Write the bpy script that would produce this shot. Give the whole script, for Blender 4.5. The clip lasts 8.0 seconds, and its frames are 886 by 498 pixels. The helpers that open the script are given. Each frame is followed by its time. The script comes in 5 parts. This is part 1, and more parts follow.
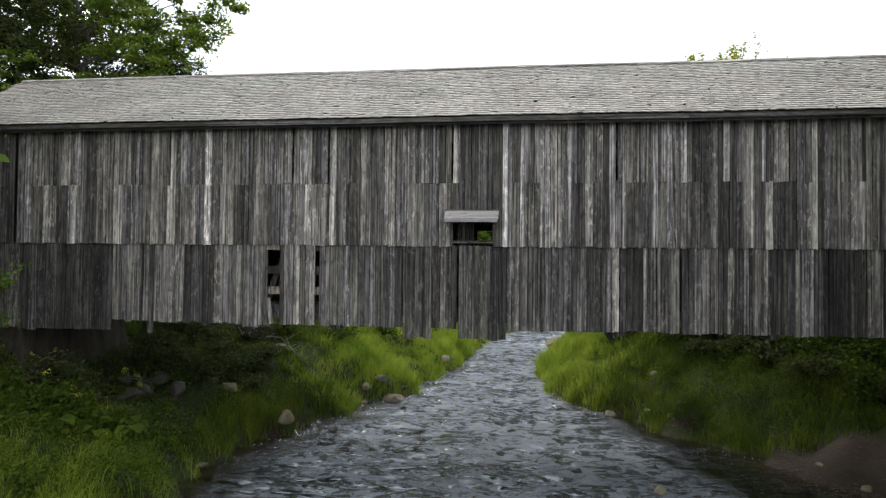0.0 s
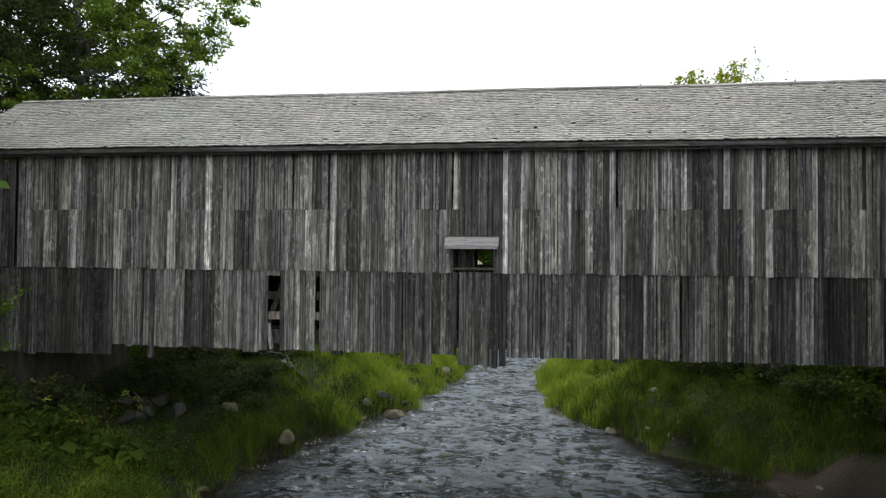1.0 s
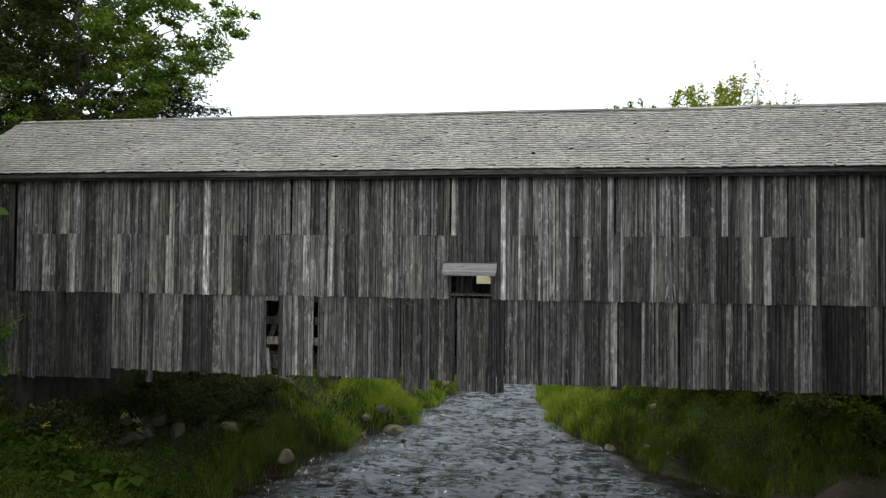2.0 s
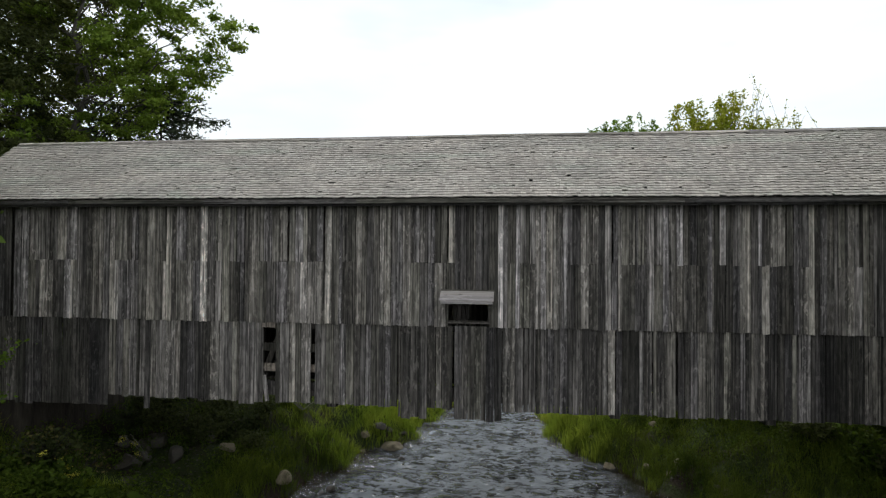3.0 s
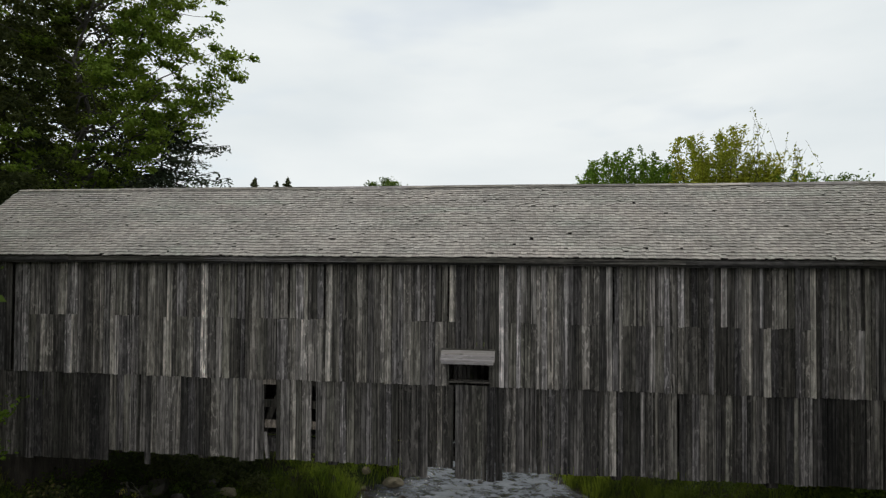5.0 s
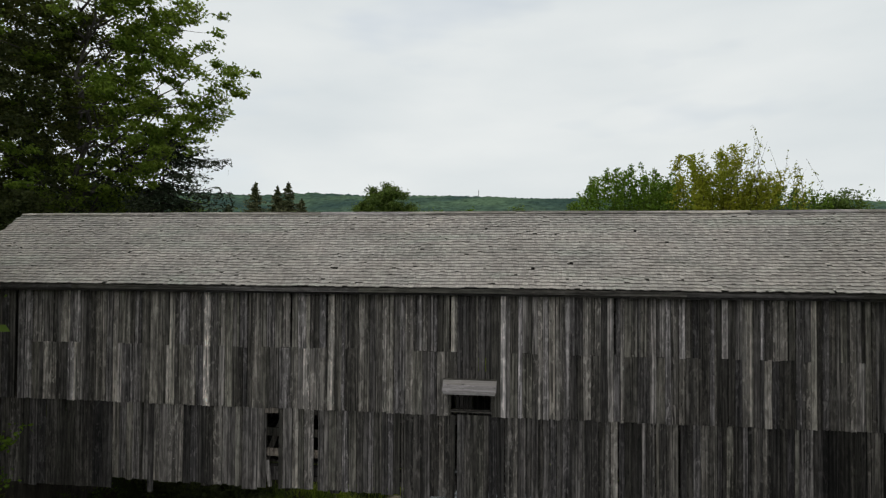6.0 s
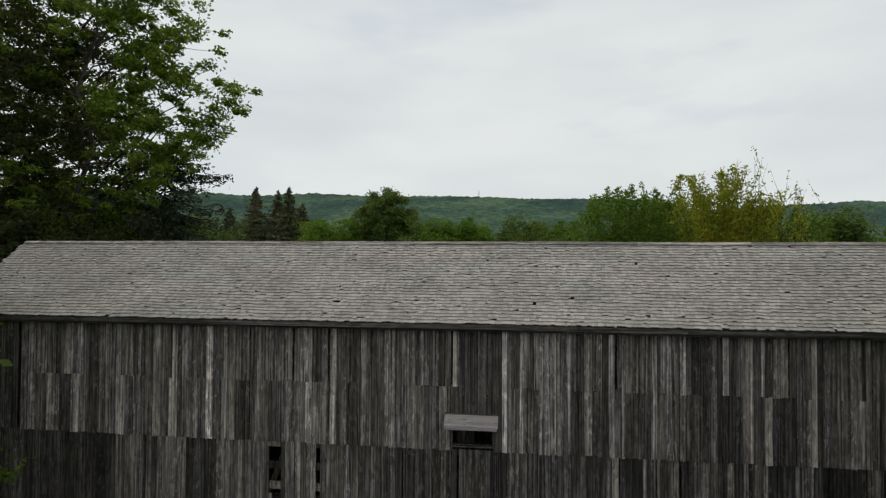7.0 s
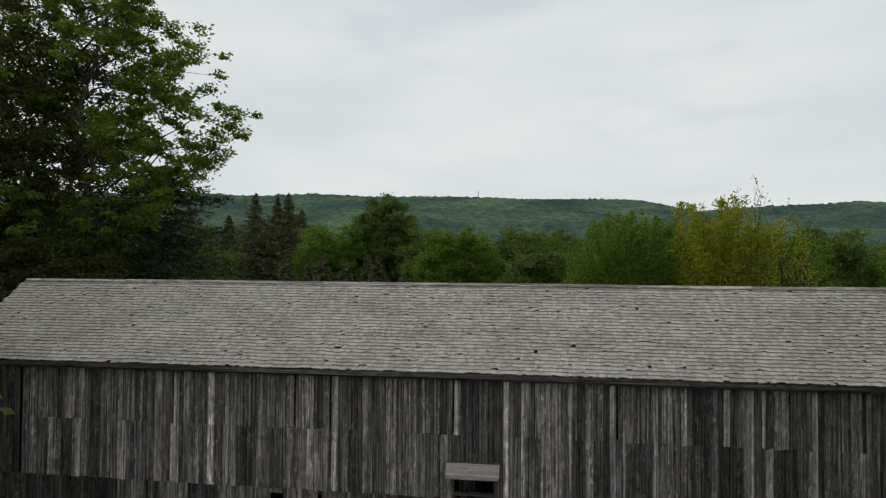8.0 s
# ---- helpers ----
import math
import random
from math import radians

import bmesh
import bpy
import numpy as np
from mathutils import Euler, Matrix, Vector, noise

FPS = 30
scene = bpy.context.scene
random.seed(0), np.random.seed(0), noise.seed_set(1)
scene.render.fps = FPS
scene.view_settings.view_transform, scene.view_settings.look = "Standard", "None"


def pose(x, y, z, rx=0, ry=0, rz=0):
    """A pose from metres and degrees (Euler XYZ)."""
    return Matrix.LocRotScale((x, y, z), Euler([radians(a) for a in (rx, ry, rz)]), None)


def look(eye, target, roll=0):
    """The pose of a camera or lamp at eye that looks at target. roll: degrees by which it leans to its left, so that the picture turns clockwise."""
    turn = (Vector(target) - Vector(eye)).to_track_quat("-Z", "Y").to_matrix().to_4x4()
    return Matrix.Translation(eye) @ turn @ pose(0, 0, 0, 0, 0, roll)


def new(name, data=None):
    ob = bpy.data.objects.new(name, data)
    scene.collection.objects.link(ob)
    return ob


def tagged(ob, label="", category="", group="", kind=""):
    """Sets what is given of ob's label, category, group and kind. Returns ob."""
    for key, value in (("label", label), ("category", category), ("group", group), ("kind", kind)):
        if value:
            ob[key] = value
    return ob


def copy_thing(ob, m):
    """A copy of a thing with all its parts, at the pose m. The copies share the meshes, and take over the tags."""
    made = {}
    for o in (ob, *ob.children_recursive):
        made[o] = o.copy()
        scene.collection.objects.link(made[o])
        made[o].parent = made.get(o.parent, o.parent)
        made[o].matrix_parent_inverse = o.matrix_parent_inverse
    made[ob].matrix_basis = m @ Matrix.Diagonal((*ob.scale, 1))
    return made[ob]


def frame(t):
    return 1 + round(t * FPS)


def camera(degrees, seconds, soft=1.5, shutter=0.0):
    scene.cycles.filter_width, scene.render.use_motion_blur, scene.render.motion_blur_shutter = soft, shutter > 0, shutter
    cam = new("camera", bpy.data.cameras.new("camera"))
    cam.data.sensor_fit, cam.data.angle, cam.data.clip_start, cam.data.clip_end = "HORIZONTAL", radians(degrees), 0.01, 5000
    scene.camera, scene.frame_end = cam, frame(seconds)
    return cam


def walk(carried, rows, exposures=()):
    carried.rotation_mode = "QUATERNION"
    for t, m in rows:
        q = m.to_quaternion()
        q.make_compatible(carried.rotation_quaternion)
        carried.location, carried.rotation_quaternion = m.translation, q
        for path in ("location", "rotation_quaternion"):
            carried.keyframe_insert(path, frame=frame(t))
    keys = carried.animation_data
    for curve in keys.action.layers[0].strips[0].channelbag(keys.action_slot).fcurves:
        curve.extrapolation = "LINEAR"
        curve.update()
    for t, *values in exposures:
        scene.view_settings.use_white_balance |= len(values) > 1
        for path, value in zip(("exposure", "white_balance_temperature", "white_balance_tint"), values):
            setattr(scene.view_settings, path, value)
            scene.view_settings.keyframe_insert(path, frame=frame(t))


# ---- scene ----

cam = camera(74.0, 8.0, 1.3)
PATH = [
    (0, (1.576, -16.513, 1.964), (1.33, -14.528, 2.007), 0.65),
    (0.5, (1.575, -16.52, 2.335), (1.33, -14.536, 2.378), 0.63),
    (1, (1.575, -16.535, 2.717), (1.328, -14.551, 2.759), 0.63),
    (1.5, (1.614, -16.54, 3.099), (1.364, -14.556, 3.139), 0.62),
    (3, (1.759, -16.501, 4.277), (1.504, -14.518, 4.314), 0.5),
    (3.5, (1.803, -16.471, 4.688), (1.546, -14.488, 4.724), 0.47),
    (4, (1.814, -16.48, 5.082), (1.556, -14.497, 5.119), 0.44),
    (4.5, (1.781, -16.488, 5.501), (1.524, -14.505, 5.539), 0.41),
    (6, (1.716, -16.591, 6.749), (1.457, -14.608, 6.791), 0.39),
    (6.5, (1.697, -16.642, 7.186), (1.438, -14.66, 7.229), 0.38),
    (7, (1.681, -16.676, 7.745), (1.421, -14.694, 7.787), 0.38),
    (7.5, (1.648, -16.711, 8.425), (1.388, -14.729, 8.466), 0.38),
    (8, (1.621, -16.732, 9.131), (1.363, -14.749, 9.172), 0.38),
]
EXPOSURES = [(0, 1.09, 6240, 9), (0.5, 0.97, 6200, 8), (1, 0.87, 6170, 7), (1.5, 0.79, 6190, 7), (2.2, 0.62, 6250, 7), (3.5, 0.31, 6420, 8), (4.5, 0.12, 6500, 8), (6, -0.07, 6550, 8), (8, -0.16, 6550, 8)]
walk(cam, [(t, look(eye, target, roll)) for t, eye, target, roll in PATH], EXPOSURES)


# ---- sky and sun: a bright overcast day ----
def make_world():
    world = bpy.data.worlds.new("overcast_sky")
    scene.world = world
    world.use_nodes = True
    nt = world.node_tree
    nt.nodes.clear()
    N, L = nt.nodes.new, nt.links.new
    sky = N("ShaderNodeTexSky")
    sky.sky_type, sky.sun_disc = "NISHITA", False
    sky.sun_elevation, sky.sun_rotation = radians(52), radians(317)
    dim = N("ShaderNodeVectorMath")
    dim.operation = "SCALE"
    dim.inputs["Scale"].default_value = 0.10
    L(sky.outputs["Color"], dim.inputs[0])
    co = N("ShaderNodeTexCoord")
    mp = N("ShaderNodeMapping")
    mp.inputs["Scale"].default_value = (1.3, 1.3, 4.5)
    L(co.outputs["Generated"], mp.inputs["Vector"])
    n1 = N("ShaderNodeTexNoise")
    n1.inputs["Scale"].default_value, n1.inputs["Detail"].default_value = 1.7, 5.0
    n1.inputs["Roughness"].default_value = 0.45
    L(mp.outputs["Vector"], n1.inputs["Vector"])
    ramp = N("ShaderNodeValToRGB")
    ramp.color_ramp.elements[0].position, ramp.color_ramp.elements[0].color = 0.30, (0.70, 0.75, 0.785, 1)
    ramp.color_ramp.elements[1].position, ramp.color_ramp.elements[1].color = 0.66, (0.86, 0.885, 0.895, 1)
    L(n1.outputs["Fac"], ramp.inputs["Fac"])
    n2 = N("ShaderNodeTexNoise")
    n2.inputs["Scale"].default_value, n2.inputs["Detail"].default_value = 2.6, 3.0
    L(mp.outputs["Vector"], n2.inputs["Vector"])
    cover = N("ShaderNodeMapRange")
    for key, v in (("From Min", 0.30), ("From Max", 0.44), ("To Min", 0.80), ("To Max", 0.98)):
        cover.inputs[key].default_value = v
    L(n2.outputs["Fac"], cover.inputs["Value"])
    mix = N("ShaderNodeMix")
    mix.data_type = "RGBA"
    L(cover.outputs["Result"], mix.inputs["Factor"])
    L(dim.outputs["Vector"], mix.inputs["A"])
    L(ramp.outputs["Color"], mix.inputs["B"])
    bg = N("ShaderNodeBackground")
    bg.inputs["Strength"].default_value = 1.0
    L(mix.outputs["Result"], bg.inputs["Color"])
    out = N("ShaderNodeOutputWorld")
    L(bg.outputs["Background"], out.inputs["Surface"])


make_world()
sun = new("sun", bpy.data.lights.new("sun", "SUN"))
sun.data.energy, sun.data.angle, sun.data.color = 1.0, radians(22), (1.0, 0.96, 0.9)
sun.matrix_basis = look((-28, 35, 52), (0, 5, 0))


# ---- materials ----
class Nodes:
    """A node material under construction."""

    def __init__(self, name):
        self.mat = bpy.data.materials.new(name)
        self.mat.use_nodes = True
        self.nt = self.mat.node_tree
        self.nt.nodes.clear()
        self.out = self.nt.nodes.new("ShaderNodeOutputMaterial")

    def n(self, kind, **given):
        node = self.nt.nodes.new("ShaderNode" + kind)
        for key, v in given.items():
            self.put(node.inputs[key.replace("_", " ")], v)
        return node

    def put(self, socket, v):
        if isinstance(v, bpy.types.NodeSocket):
            self.nt.links.new(v, socket)
        else:
            socket.default_value = v

    def where(self, scale, jitter=0.0):
        """World position, stretched; jitter shifts it from object to object."""
        geo = self.n("NewGeometry")
        v = geo.outputs["Position"]
        if jitter:
            info = self.n("ObjectInfo")
            s = self.n("VectorMath")
            s.operation = "SCALE"
            self.put(s.inputs[0], (3.1, 5.7, 7.3))
            self.put(s.inputs["Scale"], self.math("MULTIPLY", info.outputs["Random"], jitter))
            a = self.n("VectorMath")
            self.put(a.inputs[0], v)
            self.put(a.inputs[1], s.outputs["Vector"])
            v = a.outputs["Vector"]
        mp = self.n("Mapping", Scale=scale)
        self.put(mp.inputs["Vector"], v)
        return mp.outputs["Vector"]

    def noise(self, vec, scale=1.0, detail=3.0, rough=0.5, dist=0.0):
        return self.n("TexNoise", Vector=vec, Scale=scale, Detail=detail, Roughness=rough, Distortion=dist).outputs["Fac"]

    def math(self, op, a, b=0.0):
        m = self.n("Math")
        m.operation = op
        self.put(m.inputs[0], a)
        self.put(m.inputs[1], b)
        return m.outputs[0]

    def span(self, v, a, b, c, d):
        m = self.n("MapRange", Value=v)
        for key, x in (("From Min", a), ("From Max", b), ("To Min", c), ("To Max", d)):
            m.inputs[key].default_value = x
        return m.outputs["Result"]

    def mix(self, f, a, b, how="MIX"):
        m = self.n("Mix")
        m.data_type, m.blend_type = "RGBA", how
        self.put(m.inputs["Factor"], f)
        self.put(m.inputs["A"], a)
        self.put(m.inputs["B"], b)
        return m.outputs["Result"]

    def times(self, colour, v):
        s = self.n("VectorMath")
        s.operation = "SCALE"
        self.put(s.inputs[0], colour)
        self.put(s.inputs["Scale"], v)
        return s.outputs["Vector"]

    def bump(self, h, strength=0.4, distance=0.01):
        return self.n("Bump", Height=h, Strength=strength, Distance=distance).outputs["Normal"]

    def end(self, shader):
        self.nt.links.new(shader, self.out.inputs["Surface"])
        return self.mat


def wood_material(name, own_tone=None, warm=0.0, calm=1.0, level=False):
    """Weathered barn wood. Each board carries how pale it has bleached in its object colour, or own_tone serves all.
    calm under 1 softens the figure; level: the grain runs along x instead of upright."""
    m = Nodes(name)
    info = m.n("ObjectInfo")

    def grain(across, along, seed=9):
        return m.where((along, across, across) if level else (across, across, along), seed)

    def spread(v, half):
        return m.span(v, 0.40, 0.60, 1 - half * calm, 1 + half * calm)

    fine = m.noise(grain(52, 0.45), 1.0, 3, 0.65, 0.3)
    crack = m.span(m.noise(grain(24, 0.35, 3), 1.0, 2, 0.5, 0.2), 0.36, 0.41, 1 - 0.62 * calm, 1.0)
    streak = m.noise(grain(18, 0.28), 1.0, 3, 0.62, 0.3)
    wide = m.noise(grain(5, 0.22), 1.0, 2, 0.5)
    blot = m.noise(grain(7.0, 2.0), 1.0, 3, 0.55, 1.0)
    fleck = m.noise(grain(10, 3.4, 5), 1.0, 4, 0.6, 0.9)
    # some boards are scuffed, others have stayed smooth
    scuffed = m.span(m.math("FRACT", m.math("MULTIPLY", info.outputs["Random"], 7.3)), 0.15, 0.8, 0.1, 1.0)
    knots = m.n("TexVoronoi", Vector=grain(5.5, 1.7), Scale=1.0)
    knot = m.span(knots.outputs["Distance"], 0.05, 0.14, 0.35, 1.0)
    if own_tone is None:
        tone = m.n("SeparateColor", Color=info.outputs["Color"]).outputs[0]
    else:
        tone = own_tone
    v = m.math("MULTIPLY", spread(fine, 0.27), spread(streak, 0.48))
    v = m.math("MULTIPLY", v, spread(wide, 0.25))
    v = m.math("MULTIPLY", v, spread(blot, 0.30))
    v = m.math("ADD", v, m.math("MULTIPLY", m.math("MULTIPLY", m.span(fleck, 0.55, 0.62, 0.0, 1.0), scuffed), 1.15 * calm))
    v = m.math("MULTIPLY", m.math("MULTIPLY", m.math("MULTIPLY", v, knot), crack), m.math("MULTIPLY", tone, 0.98))
    hue = m.mix(m.noise(grain(1.4, 0.5), 1.0, 2), (1.15 + warm, 1.0, 0.84 - warm, 1), (1.10 + warm, 1.0, 0.93 - warm, 1))
    # from board to board the grey leans to violet or to olive
    cast = m.math("FRACT", m.math("MULTIPLY", info.outputs["Random"], 3.7))
    hue = m.mix(m.span(cast, 0.30, 0.95, 0.0, 0.6), hue, (1.10 + warm, 1.0, 1.05 - warm, 1))
    hue = m.mix(m.span(cast, 0.22, 0.0, 0.0, 0.4), hue, (1.06 + warm, 1.02, 0.80 - warm, 1))
    moss = m.span(m.noise(m.where((2.0, 2.0, 1.1), 4), 1.0, 5, 0.65), 0.60, 0.78, 0.0, 0.35)
    col = m.mix(moss, m.times(hue, v), m.times((0.9, 1.0, 0.8), v))
    h = m.math("ADD", fine, m.math("MULTIPLY", streak, 0.8))
    bsdf = m.n("BsdfPrincipled", Base_Color=col, Roughness=0.88, Normal=m.bump(h, 0.6, 0.012))
    bsdf.inputs["Specular IOR Level"].default_value = 0.25
    return m.end(bsdf.outputs[0])


def shingle_material():
    m = Nodes("cedar_shingle")
    isle = m.n("NewGeometry").outputs["Random Per Island"]
    info = m.n("ObjectInfo").outputs["Random"]
    rnd = m.math("FRACT", m.math("ADD", isle, info))
    fine = m.noise(m.where((70, 6, 6)), 1.0, 3, 0.6)
    blot = m.noise(m.where((0.5, 0.9, 0.9)), 1.0, 5, 0.6)
    v = m.math("MULTIPLY", m.span(rnd, 0, 1, 0.80, 1.22), m.span(fine, 0.35, 0.65, 0.82, 1.18))
    v = m.math("MULTIPLY", v, m.span(blot, 0.3, 0.7, 0.84, 1.16))
    col = m.mix(m.noise(m.where((0.7, 1.2, 1.2)), 1.0, 3), (0.385, 0.338, 0.302, 1), (0.340, 0.322, 0.296, 1))
    # lichen in drifts across the courses
    drift = m.span(m.noise(m.where((0.35, 1.6, 1.6)), 1.0, 4, 0.65, 0.6), 0.52, 0.70, 0.0, 0.55)
    col = m.mix(drift, col, (0.322, 0.335, 0.288, 1))
    bsdf = m.n("BsdfPrincipled", Base_Color=m.times(col, v), Roughness=0.9, Normal=m.bump(fine, 0.5, 0.01))
    bsdf.inputs["Specular IOR Level"].default_value = 0.2
    return m.end(bsdf.outputs[0])


def leaf_material(name, a, b, dark=0.55, through_light=0.35):
    """Leaves: hue varies from leaf to leaf, with some of the light passing through."""
    m = Nodes(name)
    rnd = m.n("NewGeometry").outputs["Random Per Island"]
    patch = m.noise(m.where((0.55, 0.55, 0.55)), 1.0, 3, 0.6)
    col = m.mix(m.span(patch, 0.32, 0.68, 0, 1), (*a, 1), (*b, 1))
    col = m.times(col, m.span(rnd, 0, 1, dark, 1.35))
    bsdf = m.n("BsdfPrincipled", Base_Color=col, Roughness=0.7)
    bsdf.inputs["Specular IOR Level"].default_value = 0.15
    tr = m.n("BsdfTranslucent", Color=m.times(col, 1.25))
    mx = m.n("MixShader")
    mx.inputs[0].default_value = through_light
    m.put(mx.inputs[1], bsdf.outputs[0])
    m.put(mx.inputs[2], tr.outputs[0])
    return m.end(mx.outputs[0])


def rough_material(name, a, b, scale=(3, 3, 3), rough=0.9, depth=0.02, spec=0.25):
    """Two colours mottled at a large and a small scale, with relief."""
    m = Nodes(name)
    big = m.noise(m.where(scale, 6), 1.0, 4, 0.6)
    small = m.noise(m.where(tuple(9 * s for s in scale), 6), 1.0, 4, 0.65)
    f = m.span(m.math("ADD", m.math("MULTIPLY", big, 0.6), m.math("MULTIPLY", small, 0.4)), 0.36, 0.64, 0, 1)
    bsdf = m.n("BsdfPrincipled", Base_Color=m.mix(f, (*a, 1), (*b, 1)), Roughness=rough,
               Normal=m.bump(m.math("ADD", big, m.math("MULTIPLY", small, 0.5)), 0.7, depth))
    bsdf.inputs["Specular IOR Level"].default_value = spec
    return m.end(bsdf.outputs[0])


def ground_material():
    """Damp gravel and mud at the waterline, soil and turf above it."""
    m = Nodes("bank_soil_and_turf")
    geo = m.n("NewGeometry")
    z = m.n("SeparateXYZ", Vector=geo.outputs["Position"]).outputs[2]
    big = m.noise(m.where((0.5, 0.5, 0.5)), 1.0, 4, 0.6)
    small = m.noise(m.where((7, 7, 7)), 1.0, 4, 0.65)
    turf = m.mix(small, (0.012, 0.020, 0.005, 1), (0.040, 0.054, 0.012, 1))
    soil = m.mix(small, (0.012, 0.008, 0.006, 1), (0.040, 0.027, 0.019, 1))
    peb = m.n("TexVoronoi", Vector=m.where((9, 9, 9)), Scale=1.0)
    gravel = m.mix(m.span(peb.outputs["Distance"], 0.1, 0.6, 0, 1), (0.085, 0.060, 0.042, 1), (0.030, 0.020, 0.014, 1))
    bar = m.n("VectorMath")
    bar.operation = "DISTANCE"
    m.put(bar.inputs[0], m.where((1, 1, 0)))
    bar.inputs[1].default_value = (11.0, 2.2, 0)
    bare = m.span(m.math("ADD", bar.outputs["Value"], m.math("MULTIPLY", big, 4.0)), 4.3, 5.2, 0, 1)
    sand = m.mix(small, (0.025, 0.018, 0.013, 1), (0.056, 0.041, 0.030, 1))
    soil = m.mix(bare, sand, soil)
    edge = m.span(m.math("ADD", z, m.math("MULTIPLY", big, 0.9)), -4.35, -3.85, 0, 1)
    edge = m.math("MULTIPLY", edge, bare)
    low = m.span(m.math("ADD", z, m.math("MULTIPLY", small, 0.2)), -4.45, -4.2, 0, 1)
    col = m.mix(edge, m.mix(low, gravel, soil), m.mix(m.span(big, 0.4, 0.52, 0, 1), soil, turf))
    knoll = m.n("VectorMath")
    knoll.operation = "DISTANCE"
    m.put(knoll.inputs[0], m.where((1, 1, 0)))
    knoll.inputs[1].default_value = (-7.0, 51.0, 0)
    hay = m.mix(small, (0.34, 0.30, 0.16, 1), (0.52, 0.47, 0.29, 1))
    col = m.mix(m.span(m.math("ADD", knoll.outputs["Value"], big), 8.0, 9.5, 1, 0), col, hay)
    h = m.math("ADD", small, m.math("MULTIPLY", peb.outputs["Distance"], 0.6))
    bsdf = m.n("BsdfPrincipled", Base_Color=col, Roughness=0.9, Normal=m.bump(h, 0.8, 0.05))
    bsdf.inputs["Specular IOR Level"].default_value = 0.25
    return m.end(bsdf.outputs[0])


def water_material():
    """Clear brown stream water: gloss by Fresnel over a tinted see-through body, broken foam, and a painted sky sheen.
    """
    m = Nodes("stream_water")
    swell = m.noise(m.where((0.7, 1.3, 1)), 1.0, 2, 0.5, 0.9)
    chop = m.noise(m.where((1.6, 3.4, 1)), 1.0, 4, 0.55, 0.8)
    crest = m.span(chop, 0.41, 0.59, 0.0, 1.1)
    rough = m.span(m.noise(m.where((0.30, 0.55, 1)), 1.0, 3, 0.55, 1.0), 0.38, 0.60, 0.25, 1.0)
    h = m.math("ADD", m.math("MULTIPLY", swell, 0.6), m.math("MULTIPLY", m.math("MULTIPLY", crest, rough), 0.95))
    att = m.n("Attribute")
    att.attribute_name = "riffle"
    live = att.outputs["Fac"]
    nor = m.bump(m.math("MULTIPLY", h, m.math("ADD", m.math("MULTIPLY", live, 0.85), 0.15)), 1.0, 0.28)
    fr = m.n("Fresnel", IOR=1.70, Normal=nor)
    gloss = m.n("BsdfGlossy", Color=(0.91, 0.945, 0.975, 1), Roughness=0.05, Normal=nor)
    deep = m.n("Attribute")
    deep.attribute_name = "depth"
    body = m.n("BsdfTransparent", Color=m.mix(m.span(deep.outputs["Fac"], 0.0, 0.22, 0, 1), (0.80, 0.66, 0.52, 1), (0.20, 0.155, 0.13, 1)))
    mx = m.n("MixShader")
    m.put(mx.inputs[0], m.math("MINIMUM", fr.outputs[0], 0.36))
    m.put(mx.inputs[1], body.outputs[0])
    m.put(mx.inputs[2], gloss.outputs[0])
    y = m.n("SeparateXYZ", Vector=m.n("NewGeometry").outputs["Position"]).outputs[1]
    rapid = m.noise(m.where((0.35, 0.28, 1)), 1.0, 3, 0.5)
    fleck = m.noise(m.where((3.4, 7.0, 1)), 1.0, 5, 0.7, 0.8)
    far = m.span(y, 22.0, 29.0, -0.06, 0.09)
    burst = m.span(m.math("ADD", m.math("ADD", m.math("MULTIPLY", fleck, 0.75), m.math("MULTIPLY", rapid, 0.45)), far), 0.71, 0.80, 0, 0.6)
    # diffuse grey paints the sky's sheen on wavelet backs, leaving their fronts dark
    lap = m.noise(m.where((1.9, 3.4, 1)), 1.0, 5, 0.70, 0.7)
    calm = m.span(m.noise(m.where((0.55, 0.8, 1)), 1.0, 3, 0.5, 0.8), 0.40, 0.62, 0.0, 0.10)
    sky_sheen = m.math("ADD", m.span(m.math("ADD", lap, calm), 0.48, 0.58, 0.0, 0.215), m.span(swell, 0.35, 0.65, -0.02, 0.03))
    # real foam bursts and the painted sheen are summed here
    foam_and_sheen = m.math("ADD", m.math("MULTIPLY", burst, live), m.math("MULTIPLY", m.math("MULTIPLY", live, m.span(y, -1.0, 13.0, 1.15, 1.3)), sky_sheen))
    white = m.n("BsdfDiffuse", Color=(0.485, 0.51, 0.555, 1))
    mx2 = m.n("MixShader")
    m.put(mx2.inputs[0], foam_and_sheen)
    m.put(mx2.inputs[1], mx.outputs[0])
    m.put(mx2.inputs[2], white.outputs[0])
    return m.end(mx2.outputs[0])


def hill_material():
    m = Nodes("distant_forest")
    big = m.noise(m.where((0.006, 0.006, 0.014)), 1.0, 4, 0.6)
    small = m.noise(m.where((0.07, 0.07, 0.12)), 1.0, 4, 0.65)
    # distance haze is put into the forest's colour as blue-green tones
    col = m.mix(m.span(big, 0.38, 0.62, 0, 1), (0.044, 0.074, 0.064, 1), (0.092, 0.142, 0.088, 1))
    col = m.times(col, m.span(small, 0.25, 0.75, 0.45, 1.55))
    bsdf = m.n("BsdfPrincipled", Base_Color=col, Roughness=1.0, Normal=m.bump(small, 0.6, 6.0))
    bsdf.inputs["Specular IOR Level"].default_value = 0.0
    return m.end(bsdf.outputs[0])


